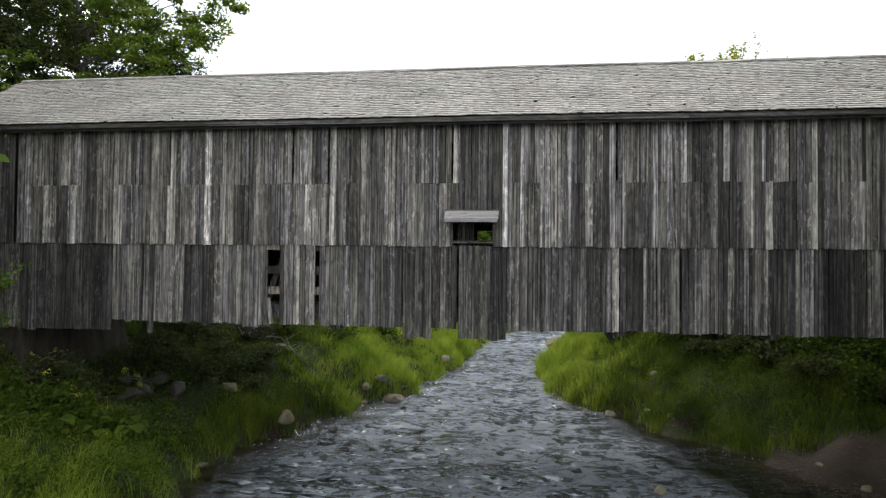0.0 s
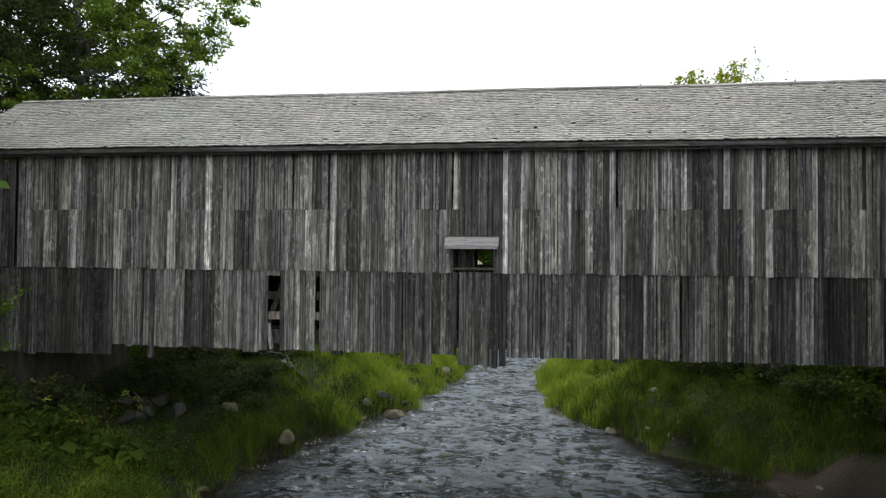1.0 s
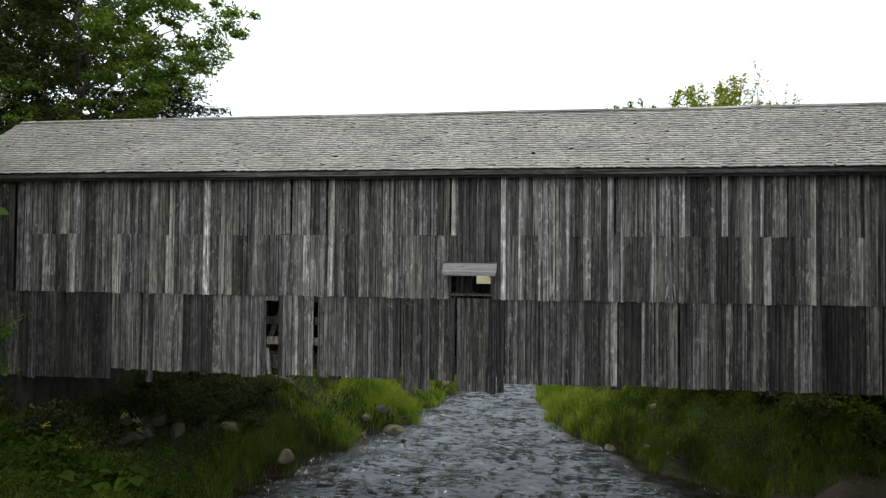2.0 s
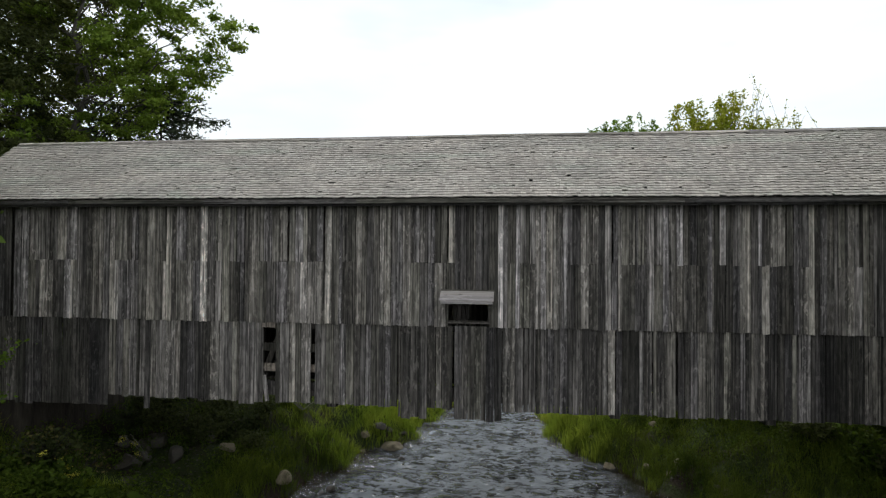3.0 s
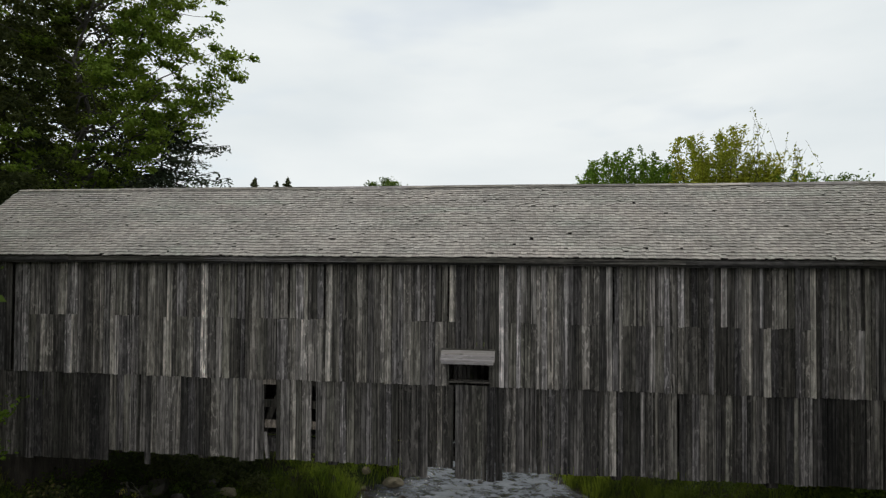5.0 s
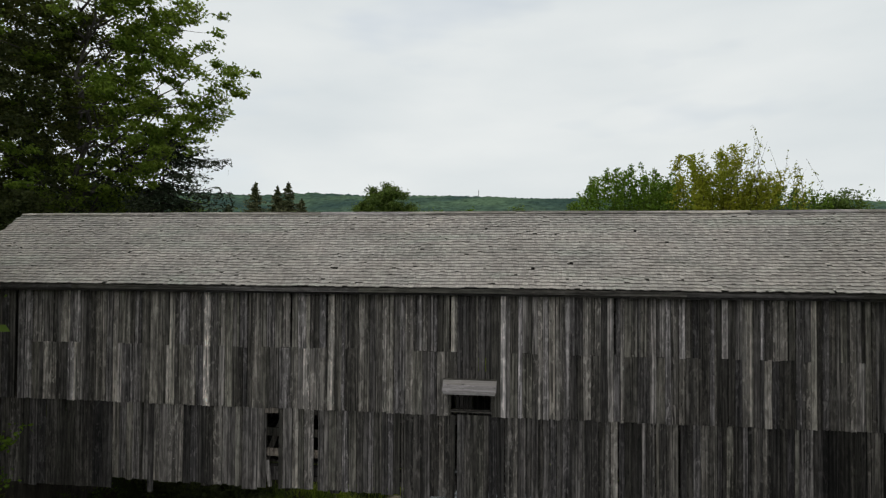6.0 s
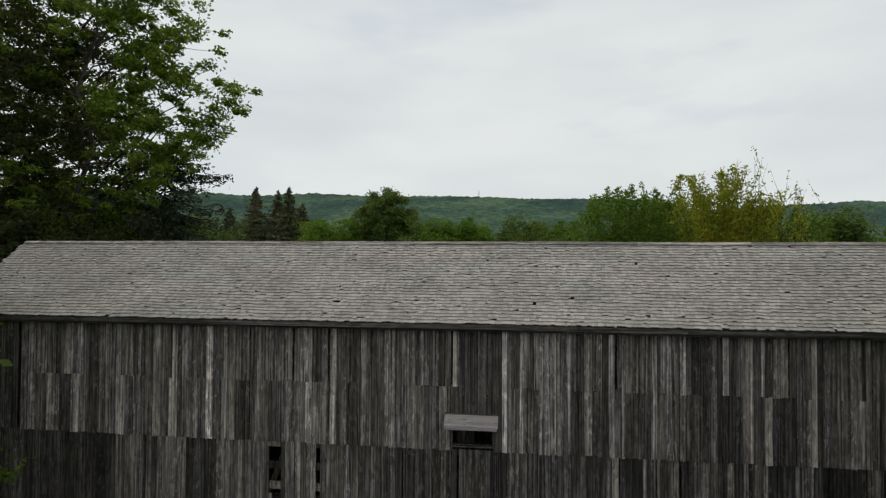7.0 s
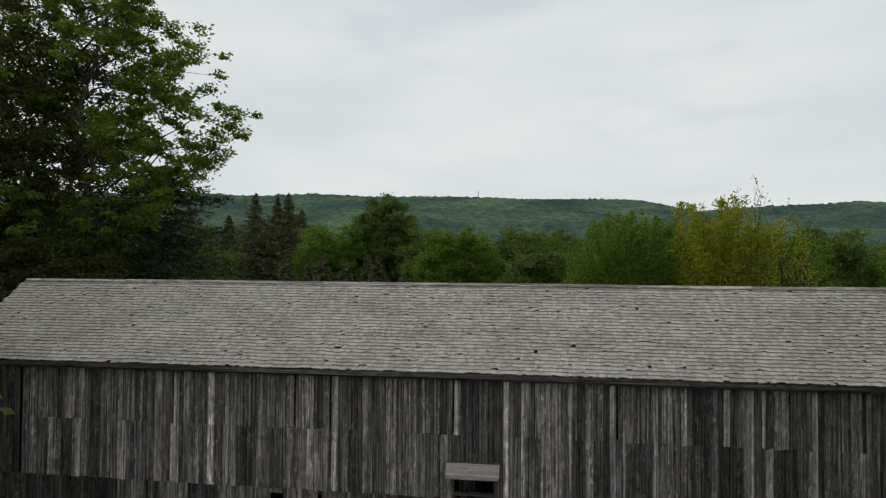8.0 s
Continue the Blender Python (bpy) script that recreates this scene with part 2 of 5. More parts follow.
BOARD = wood_material("weathered_board")
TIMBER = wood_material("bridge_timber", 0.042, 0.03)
FRESH = wood_material("paler_timber", 0.15, 0.08)
TRIM = wood_material("eave_board", 0.07, 0.0, 0.6, True)
EAVES = wood_material("fascia_board", None, 0.0, 0.8, True)
HOOD = wood_material("hood_board", 0.33, 0.0, 0.3, True)
SHINGLE = shingle_material()
GROUND = ground_material()
WATER = water_material()
FOREST = hill_material()
BARK = rough_material("grey_bark", (0.022, 0.019, 0.016), (0.065, 0.058, 0.048), (4, 4, 1.2), 0.95, 0.03)
PALE_BARK = rough_material("pale_maple_bark", (0.045, 0.040, 0.034), (0.115, 0.105, 0.092), (4, 4, 1.2), 0.95, 0.02)
DEADWOOD = rough_material("bleached_deadwood", (0.12, 0.105, 0.085), (0.27, 0.25, 0.21), (6, 6, 6), 0.9, 0.01)
CONCRETE = rough_material("stained_abutment", (0.026, 0.0225, 0.019), (0.088, 0.074, 0.060), (2.6, 2.6, 0.35), 0.92, 0.02)
STONE = rough_material("river_stone", (0.095, 0.078, 0.050), (0.25, 0.21, 0.145), (4, 4, 4), 0.85, 0.02)
WETSTONE = rough_material("dark_river_stone", (0.026, 0.022, 0.018), (0.075, 0.064, 0.052), (3, 3, 3), 0.6, 0.02, 0.4)
OAK_LEAF = leaf_material("maple_leaf", (0.105, 0.168, 0.019), (0.192, 0.252, 0.033), 0.6, 0.38)
# dull olive kept extra dark, so the leaves carry shade in their colour
OLIVE_LEAF = leaf_material("shade_dulled_leaf", (0.038, 0.050, 0.015), (0.070, 0.080, 0.023))
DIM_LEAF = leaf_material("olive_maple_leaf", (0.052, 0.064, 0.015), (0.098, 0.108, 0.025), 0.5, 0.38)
POPLAR_LEAF = leaf_material("yellowing_leaf", (0.19, 0.225, 0.018), (0.30, 0.295, 0.030), 0.78, 0.38)
WILLOW_LEAF = leaf_material("willow_leaf", (0.085, 0.165, 0.016), (0.15, 0.225, 0.026), 0.6, 0.35)
# the far spruces get a paler needle than the near ones
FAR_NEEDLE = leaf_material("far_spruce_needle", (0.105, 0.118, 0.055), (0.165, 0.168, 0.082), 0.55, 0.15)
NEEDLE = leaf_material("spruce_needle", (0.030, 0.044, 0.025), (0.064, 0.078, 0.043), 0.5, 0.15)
FAR_LEAF = leaf_material("far_leaf", (0.075, 0.118, 0.024), (0.135, 0.19, 0.038), 0.5)
GRASS = leaf_material("bank_grass", (0.118, 0.183, 0.015), (0.274, 0.318, 0.037), 0.68, 0.45)
# a darker grass whose colour carries the shade of the banks
SHADE_GRASS = leaf_material("shade_tinted_grass", (0.037, 0.055, 0.007), (0.130, 0.165, 0.019), 0.6, 0.35)
# weeds darker than the grass, with the near bank's shade in the colour
WEED = leaf_material("shade_tinted_weed", (0.040, 0.070, 0.007), (0.088, 0.125, 0.012), 0.45)
YELLOW = leaf_material("yellow_floret", (0.42, 0.40, 0.06), (0.55, 0.50, 0.08), 0.8)
BRAMBLE = leaf_material("bramble_leaf", (0.085, 0.082, 0.022), (0.150, 0.120, 0.050), 0.5, 0.35)

# ---- mesh tools ----
rng = np.random.default_rng(7)


def mesh_of(name, verts, faces, smooth=False):
    """A mesh from arrays: verts (n, 3) and faces (m, 3 or 4)."""
    verts, faces = np.asarray(verts, np.float32), np.asarray(faces, np.int32)
    me = bpy.data.meshes.new(name)
    k = faces.shape[1]
    me.vertices.add(len(verts))
    me.vertices.foreach_set("co", verts.ravel())
    me.loops.add(faces.size)
    me.loops.foreach_set("vertex_index", faces.ravel())
    me.polygons.add(len(faces))
    me.polygons.foreach_set("loop_start", np.arange(0, faces.size, k, dtype=np.int32))
    me.polygons.foreach_set("loop_total", np.full(len(faces), k, np.int32))
    me.update(calc_edges=True)
    me.polygons.foreach_set("use_smooth", np.full(len(faces), smooth))
    return me


class Heap:
    """Gathers quads of many pieces into one mesh."""

    def __init__(self):
        self.v, self.f, self.n = [], [], 0

    def add(self, verts, faces):
        self.v.append(np.asarray(verts, np.float32))
        self.f.append(np.asarray(faces, np.int32) + self.n)
        self.n += len(verts)
        return self

    def box(self, x0, x1, y0, y1, z0, z1):
        v = [(x, y, z) for x in (x0, x1) for y in (y0, y1) for z in (z0, z1)]
        return self.add(v, [(0, 1, 3, 2), (4, 6, 7, 5), (0, 4, 5, 1), (2, 3, 7, 6), (0, 2, 6, 4), (1, 5, 7, 3)])

    def beam(self, a, b, w, h):
        """A squared timber from a to b."""
        a, b = Vector(a), Vector(b)
        d = (b - a).normalized()
        side = d.cross(Vector((0, 1, 0)) if abs(d.y) < 0.9 else Vector((0, 0, 1))).normalized()
        up = side.cross(d)
        v = [p + side * (w * s / 2) + up * (h * u / 2) for p in (a, b) for s in (-1, 1) for u in (-1, 1)]
        return self.add([tuple(p) for p in v], [(0, 1, 3, 2), (4, 6, 7, 5), (0, 4, 5, 1), (2, 3, 7, 6), (0, 2, 6, 4), (1, 5, 7, 3)])

    def tube(self, pts, radii, sides=7):
        """A tapering limb along pts."""
        pts = np.asarray(pts, float)
        ring = np.linspace(0, 2 * np.pi, sides, endpoint=False)
        v = []
        for i, p in enumerate(pts):
            d = pts[min(i + 1, len(pts) - 1)] - pts[max(i - 1, 0)]
            d = d / (np.linalg.norm(d) + 1e-9)
            a = np.cross(d, (0.31, 0.95, 0.05) if abs(d[2]) > 0.6 else (0, 0, 1))
            a = a / (np.linalg.norm(a) + 1e-9)
            b = np.cross(d, a)
            v.append(p + radii[i] * (np.cos(ring)[:, None] * a + np.sin(ring)[:, None] * b))
        k = np.arange(sides)
        f = [np.stack([r * sides + k, r * sides + (k + 1) % sides, (r + 1) * sides + (k + 1) % sides, (r + 1) * sides + k], 1) for r in range(len(pts) - 1)]
        return self.add(np.concatenate(v), np.concatenate(f))

    def mesh(self, name, smooth=False):
        return mesh_of(name, np.concatenate(self.v), np.concatenate(self.f), smooth)


def part(name, me, material, parent, label="", kind=""):
    """One mesh object under a thing or a part; me is in the world's metres where the thing stands off the origin."""
    ob = new(name, me)
    if material and not me.materials:
        me.materials.append(material)
    ob.parent = parent
    if label or kind:
        tagged(ob, label, "", "", kind)
    return ob


def thing(name, place, label, category, group="", turn=0.0):
    ob = new(name)
    ob.matrix_basis = pose(*place, 0, 0, turn)
    ob.empty_display_size = 0.3
    return tagged(ob, label, category, group)


def solid(name, me, material, m, label, category, group="", kind=""):
    ob = new(name, me)
    if not me.materials:
        me.materials.append(material)
    ob.matrix_basis = m
    return tagged(ob, label, category, group, kind)


def leaves(centres, size, spread=None, flat=0.55, lift=0.0):
    """Leaf-shaped quads at the centres, turned at random; returns verts and faces."""
    n = len(centres)
    a = rng.normal(size=(n, 3))
    a[:, 2] = a[:, 2] * 0.6 + lift
    a /= np.linalg.norm(a, axis=1)[:, None]
    b = rng.normal(size=(n, 3))
    b -= (a * b).sum(1)[:, None] * a
    b /= np.linalg.norm(b, axis=1)[:, None]
    s = size * rng.uniform(0.6, 1.35, n)[:, None]
    v = np.stack([centres - a * s * 0.5, centres + b * s * flat * 0.5 - a * s * 0.02, centres + a * s * 0.55, centres - b * s * flat * 0.5], 1)
    return v.reshape(-1, 3), np.arange(4 * n).reshape(-1, 4)


# ---- lie of the land ----
WATER_Z = -4.5


def left_edge(y):
    return np.interp(y, [-14, -3, 0.7, 4, 6.5, 9.8, 11.4, 15.8, 18.6, 31, 45, 70], [-6.5, -7.0, -8.2, -7.4, -6.3, -5.3, -3.7, -3.1, -2.2, -1.2, 3, 22])


def right_edge(y):
    return np.interp(y, [-14, 1.5, 3.6, 5.7, 6.8, 9, 12.2, 19.5, 30.5, 45, 70], [13.0, 11.2, 10.0, 8.9, 7.4, 6.3, 3.7, 3.1, 5.5, 9, 27])


def ground_z(x, y):
    """Height of the land: the stream's channel, its banks, the bridge's approaches, and the valley floor."""
    x, y = np.asarray(x, float), np.asarray(y, float)
    wob = 0.25 * np.sin(1.7 * y + 0.6 * np.sin(0.9 * x)) + 0.14 * np.sin(4.1 * y + 1.3)
    lo, hi = left_edge(y) + wob, right_edge(y) + 0.8 * wob
    d = np.maximum(lo - x, x - hi)
    rise = np.where(x < lo, 3.0, 3.0) * (1 - np.exp(-np.maximum(d, 0) / 4.0))
    mud = np.clip((x - 8) / 2, 0, 1) * np.clip((7.0 - y) / 2, 0, 1)
    rise = rise * (1 - 0.5 * mud * np.clip(1.6 - d / 4, 0, 1))
    bed = -0.42 * (1 - np.exp(np.minimum(d, 0) / 2.2))
    lip = 0.16 * (1 - np.exp(-np.maximum(d, 0) / 0.25)) * (1 - mud)
    z = WATER_Z + bed + lip + rise
    z = z + np.where(d > 0, 1, 0) * np.minimum(np.maximum(d, 0), 1.5) * (0.12 * np.sin(1.3 * x + 0.7 * y) + 0.09 * np.sin(2.9 * x - 2.1 * y))
    bank = np.exp(-((y - 2.75) / 5.0) ** 4)
    ends = np.clip((-13.3 - x) / 4.0, 0, 1) + np.clip((x - 17.5) / 4.0, 0, 1)
    z = z + bank * ends * np.maximum(0.25 - z, 0)
    z = z + 5.2 * np.exp(-((x + 7.0) / 6.0) ** 2 - ((y - 52) / 5.0) ** 2)
    z = z + np.clip(y - 35, 0, 80) * 0.055 + np.clip(y - 115, 0, 1200) * 0.008 + np.clip(-y - 20, 0, 600) * 0.02
    return z


def make_ground():
    def lines(near_lo, near_hi, step, far):
        near = np.arange(near_lo, near_hi, step)
        k = np.geomspace(1, far, 34)
        return np.concatenate([(near_lo - k)[::-1], near, near_hi + k - step])
    xs, ys = lines(-24, 26, 0.28, 3000), lines(-8, 46, 0.28, 3000)
    X, Y = np.meshgrid(xs, ys)
    Z = ground_z(X, Y)
    v = np.stack([X, Y, Z], -1).reshape(-1, 3)
    near = (np.abs(v[:, 0]) < 30) & (v[:, 1] > -12) & (v[:, 1] < 50)
    v[near, 2] += rng.normal(0, 0.022, near.sum())
    w = len(xs)
    i = (np.arange(len(ys) - 1)[:, None] * w + np.arange(w - 1)).ravel()
    ob = new("ground", mesh_of("ground", v, np.stack([i, i + 1, i + w + 1, i + w], 1), True))
    ob.data.materials.append(GROUND)
    tagged(ob, "muddy gravel stream banks rising to green valley turf", "ground", "", "structure")


def make_water():
    ys = np.concatenate([np.arange(-60, -8, 0.8), np.arange(-8, 34, 0.16), np.arange(34, 70, 0.8)])
    u = np.linspace(0, 1, 130)
    lo, hi = left_edge(ys) - 1.0, right_edge(ys) + 1.6
    X = lo[:, None] + (hi - lo)[:, None] * u
    Y = np.repeat(ys[:, None], len(u), 1)
    Z = WATER_Z + np.clip(Y - 30, 0, 100) * 0.012
    R = np.zeros_like(X)
    for a in range(X.shape[0]):
        for b in range(X.shape[1]):
            x, y = X[a, b], Y[a, b]
            R[a, b] = noise.noise((x * 0.9, y * 1.7, 0.3)) + 0.55 * noise.noise((x * 2.2, y * 4.2, 4.1)) + 0.3 * noise.noise((x * 4.6, y * 7.5, 8.2))
    LIVE = np.clip((X - left_edge(Y) - 0.3) / 2.5, 0, 1) * np.clip((right_edge(Y) - X - np.clip(9 - Y, 0, 6) * 0.46) / 1.7, 0, 1)
    LIVE = np.clip(LIVE + np.clip((Y - 9) / 4, 0, 0.7), 0.02, 1)
    Z = Z + (0.07 + 0.03 * np.exp(-((Y - 17) / 9) ** 2)) * R * (0.15 + 0.85 * LIVE)
    w = len(u)
    i = (np.arange(len(ys) - 1)[:, None] * w + np.arange(w - 1)).ravel()
    v = np.stack([X, Y, Z], -1).reshape(-1, 3)
    ob = new("water", mesh_of("water", v, np.stack([i, i + 1, i + w + 1, i + w], 1), True))
    lively = ob.data.attributes.new("riffle", "FLOAT", "POINT")
    lively.data.foreach_set("value", LIVE.ravel().astype(np.float32))
    deep = ob.data.attributes.new("depth", "FLOAT", "POINT")
    deep.data.foreach_set("value", (WATER_Z - ground_z(X, Y)).ravel().astype(np.float32))
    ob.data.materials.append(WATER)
    tagged(ob, "shallow rippling stream, grey with reflected and painted-on sky, flecked with foam", "water", "", "structure")


def hill_top(x):
    return -4.5 + np.interp(x, [-2600, -1134, -830, -540, -293, 115, 254, 330, 390, 480, 600, 754, 863, 1500, 2600],
                     [230, 196, 186, 176, 170, 168, 161, 147, 134, 136, 143, 152, 147, 165, 190])


def make_hill():
    xs, us = np.arange(-2500, 2500, 7.0), np.linspace(0, 1, 70)
    X, U = np.meshgrid(xs, us)
    Y = 760 + 760 * U + 40 * np.sin(X / 190.0)
    Z = 6 + (hill_top(X) - 6) * np.sin(U * np.pi / 2) ** 1.15
    Z = Z - 9 * np.sin(X / 83 + 2 * U) * np.sin(U * 9 + X / 160) * U * (1 - U) * 4
    Z = Z + np.abs(rng.normal(0, 1.9, Z.shape)) * (0.4 + U)
    v = np.stack([X, Y, Z], -1).reshape(-1, 3)
    w = len(xs)
    i = (np.arange(len(us) - 1)[:, None] * w + np.arange(w - 1)).ravel()
    ob = new("backdrop", mesh_of("backdrop", v, np.stack([i, i + 1, i + w + 1, i + w], 1)))
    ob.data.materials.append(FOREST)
    tagged(ob, "long low forested hill, hazy blue-green in the distance", "hill", "", "structure")


make_ground()
make_water()
make_hill()

# ---- covered bridge ----
X0, X1 = -16.1, 17.6          # ends of the bridge
DEPTH = 5.5                   # from wall to wall
JOINT, MID, TOP = 2.40, 4.21, 5.98
EAVE_Y, EAVE_Z, RIDGE_Y, RIDGE_Z = -0.36, 6.02, 2.75, 8.33

bridge = thing("covered_bridge", (0, 2.75, -2.8), "long covered bridge of weathered grey boards with a shingle roof", "covered bridge")


def bridge_part(name, me, material, label="", kind=""):
    ob = part(name, me, material, bridge, label, kind)
    ob.matrix_parent_inverse = bridge.matrix_basis.inverted()
    return ob


# The siding board by board: how far it has bleached (1 nearly black to 8 silver, G an open gap), then its width, a letter for each 25 mm.
FIRST = -14.4
UPPER = (FIRST + 0.025 * 22, "6j5iGb5n5m3e5f6l5j6d5f4h3h6g5g4h6g5j6f2f5f3c5k5k5i3e7g4f6i4d6i5f3c7i5j4c6f7i5e4d3j5f5j4h5j5i5jGb5g7j6e4d2g5hGb8i5h6d4g3i6g5f5h3g5e7i5g5f6i4d5g5f3c6d4d3g5gGb8g3f3g3h5c4h3g3j8f5d3i7e6g4d6f7f7f7g6f4d6f4e2i6i5d6f2g7gGb4e6d5h5f4c6g4c6g4c6f6f5e4c7g4g2g2f3e5e6b2e7g2g5g6e6f4g7d3c4e6g6hGa5g5f4i7f3e4g4g5d6f3c6f6e3d6f4d5i")
MIDDLE = (FIRST + 0.025 * 24, "5j6e5l4i6o3g3h7i7j5g3f3i5g5h5f6f7e5l6g5i5j6j5k6e7g4f5m6g4h3c8e6d4g6j7h3g3g3g4f5k5i4l5k5m5e8j5k5j8i4f5g3l6h5h4h4g6e7i5l6j6g5m4g5l4e3f3f3g3i4c4g3g3j8g5c5i6f5j4c6g8i6f5g3d6e3h2f6g2f4g3f6g4f5g3i5h3g6h5i6d5h4c5h3i4d3i5d6d1f1g2f2g6g6d3g3d6f2g2h5b2f4f4f6e6f2g4e3g6e4i7f7f5h3d5i")
SKIRT = (FIRST, "4l5m3m4k3l3o2l2n2m3j2m2m6i4i6i6i3d6g3h7g6m6k7g2i4i3j2j6l7g5i7f3c6l5g5kGo3e6l7g5g6h7dGe5g6f5i4g7h5j4g4f5g4i4g5g3h4d3k3j4i3j5g4f3fGb4h4g4h4g4f3i3i5i6e5i4f5h3e6h4g5f5h3f5h4c3g3g3g5f8hGa3f3g2k6e3c5f5e4g5f6fGb3g3f6h5i5h4e3d7g4d3f5e3e6d5f7d4d2i2g2g6e6i7e4d2j1k1k3d1f2f5g5h")
BLEACH = {"1": 0.031, "2": 0.043, "3": 0.053, "4": 0.078, "5": 0.118, "6": 0.168, "7": 0.220, "8": 0.265}


def board_mesh(seed):
    """A sawn board of unit width and height, with a slightly ragged foot and eased edges."""
    r = random.Random(seed)
    n = 5
    v, f = [], []
    xs = [-0.5, -0.47, r.uniform(-0.15, 0.15), 0.47, 0.5]
    for k, x in enumerate(xs):
        foot = r.uniform(-0.006, 0.006)
        head = r.uniform(-0.003, 0.003)
        y = 0.0 if 0 < k < n - 1 else 0.006
        cup = 0.004 * (1 - (2 * x) ** 2) * r.uniform(-1, 1)
        for z, yy in ((foot, y + cup), (1 + head, y + cup), (1 + head, 0.028), (foot, 0.028)):
            v.append((x, yy - 0.014, z))
    for k in range(n - 1):
        a, b = 4 * k, 4 * k + 4
        for j in range(4):
            f.append((a + j, b + j, b + (j + 1) % 4, a + (j + 1) % 4))
    v2 = 4 * (n - 1)
    f += [(0, 1, 2, 3), (v2 + 3, v2 + 2, v2 + 1, v2)]
    me = mesh_of("board", v, f)
    me.materials.append(BOARD)
    return me


BOARDS = [board_mesh(k) for k in range(8)]


def boards_of(row):
    """The boards of a row: (x0, x1, letter)."""
    x, text = row
    for k in range(0, len(text), 2):
        b = x + 0.025 * (ord(text[k + 1]) - 96)
        yield x, b, text[k]
        x = b


def beyond(x0, x1, seed):
    """Boards past the strips that are written out."""
    r = random.Random(seed)
    x = x0
    while x < x1 - 0.05:
        b = min(x1, x + r.uniform(0.15, 0.27))
        yield x, b, r.choice("233445556")
        x = b


def nail_board(parent, x0, x1, z0, z1, letter, r, y=0.0, lean=0.0):
    ob = new("board", r.choice(BOARDS))
    ob.parent = parent
    w = (x1 - x0) - r.choice((0.003, 0.005, 0.005, 0.008, 0.008, 0.012, 0.016, 0.022))
    ob.matrix_basis = Matrix.Translation(((x0 + x1) / 2, y + r.uniform(-0.007, 0.007), z0)) @ pose(0, 0, 0, r.uniform(-0.12, 0.12), lean + r.uniform(-0.15, 0.15), r.uniform(-0.9, 0.9)) @ Matrix.Diagonal((w, 1, z1 - z0, 1))
    t = BLEACH[letter] * r.uniform(0.88, 1.14)
    if z1 > JOINT + 0.1:
        t *= float(np.interp(x0, (-14, -2, 8), (1.32, 1.27, 1.24)))     # upper boards' tone is raised to offset the eaves' shade, most at the left
    elif x0 > -0.5:
        t *= 0.86
    ob.color = (t, t, t, 1)
    return ob


def make_siding():
    r = random.Random(11)
    h = Heap()
    for z in (JOINT + 0.12, 3.45, MID, 5.0, TOP - 0.12):
        h.box(X0 + 0.1, -14.1, 0.065, 0.13, z - 0.05, z + 0.05)
        h.box(-13.75, X1 - 0.1, 0.065, 0.13, z - 0.05, z + 0.05)
    upper = bridge_part("upper_siding", h.mesh("nailers"), TIMBER, "vertical weathered boards, some pieced halfway up")
    h = Heap()
    for z in (JOINT - 0.1, 0.35):
        h.box(X0 + 0.1, -5.75, 0.10, 0.16, z - 0.07, z + 0.07)
        h.box(-5.25, X1 - 0.1, 0.10, 0.16, z - 0.07, z + 0.07)
    skirt = bridge_part("skirt_siding", h.mesh("skirt_nailers"), TIMBER, "short lower boards with missing pieces and ragged foot")
    hole = (-0.19, 0.94)

    def lower(a, b, c, top, y):
        if b > hole[0] + 0.02 and a < hole[1] - 0.02:
            if a < hole[0] - 0.03:
                nail_board(upper, a, hole[0], JOINT, top, c, r, y)
                a = hole[0]
            if b > hole[1] + 0.03:
                nail_board(upper, hole[1], b, JOINT, top, c, r, y)
                b = hole[1]
            nail_board(upper, a, b, 3.10, top, c, r, y)
        else:
            nail_board(upper, a, b, JOINT + r.uniform(-0.02, 0.015), top, c, r, y)

    def full(a, b, c):
        lower(a, b, c, TOP + r.uniform(-0.03, 0.0), 0.012)

    top = list(boards_of(UPPER))
    edges = [top[0][0]] + [q for p, q, e in top]
    snap = lambda x: min(edges, key=lambda e: abs(e - x)) if min(abs(e - x) for e in edges) < 0.075 else x
    mid = [(snap(a), snap(b), c) for a, b, c in boards_of(MIDDLE) if snap(b) - snap(a) > 0.02]
    for a, b, c in list(beyond(X0, -13.95, 1)) + list(beyond(top[-1][1], X1, 2)):
        full(a, b, c)
    # a board runs the whole height where the piece above it is as wide and as grey as the piece below
    whole = set()
    for a, b, c in mid:
        for k, (p, q, e) in enumerate(top):
            if abs(a - p) < 0.01 and abs(b - q) < 0.01 and c != "G" and e != "G" and abs(int(c) - int(e)) <= 1:
                full(p, q, c if p < 0 else e)
                whole.add(k)
                break
        else:
            if c != "G":
                lower(a, b, c, MID + r.uniform(-0.04, 0.05), 0.02)
    for k, (a, b, c) in enumerate(top):
        if k not in whole and c != "G":
            nail_board(upper, a, b, MID + r.uniform(-0.05, 0.0), TOP + r.uniform(-0.03, 0.0), c, r, 0.004)
    skirt_row = list(boards_of(SKIRT))
    low = list(beyond(X0, FIRST, 5)) + skirt_row + list(beyond(skirt_row[-1][1], X1, 6))
    for a, b, c in low:
        if c == "G":
            continue
        m = (a + b) / 2
        foot = 0.07 + r.uniform(-0.03, 0.03) + (0.03 if m > 4.4 else 0.0)
        if m < -10.66:
            foot = -0.25 + r.uniform(-0.04, 0.05)
        elif -1.65 < m < -0.78 or 0.02 < m < 1.36:
            foot = -0.22 + r.uniform(-0.03, 0.03)
        elif -6.6 < m < -5.7:
            foot = r.choice((-0.02, 0.04, 0.08))
        if -9.5 < m < -9.2:
            foot = -0.28
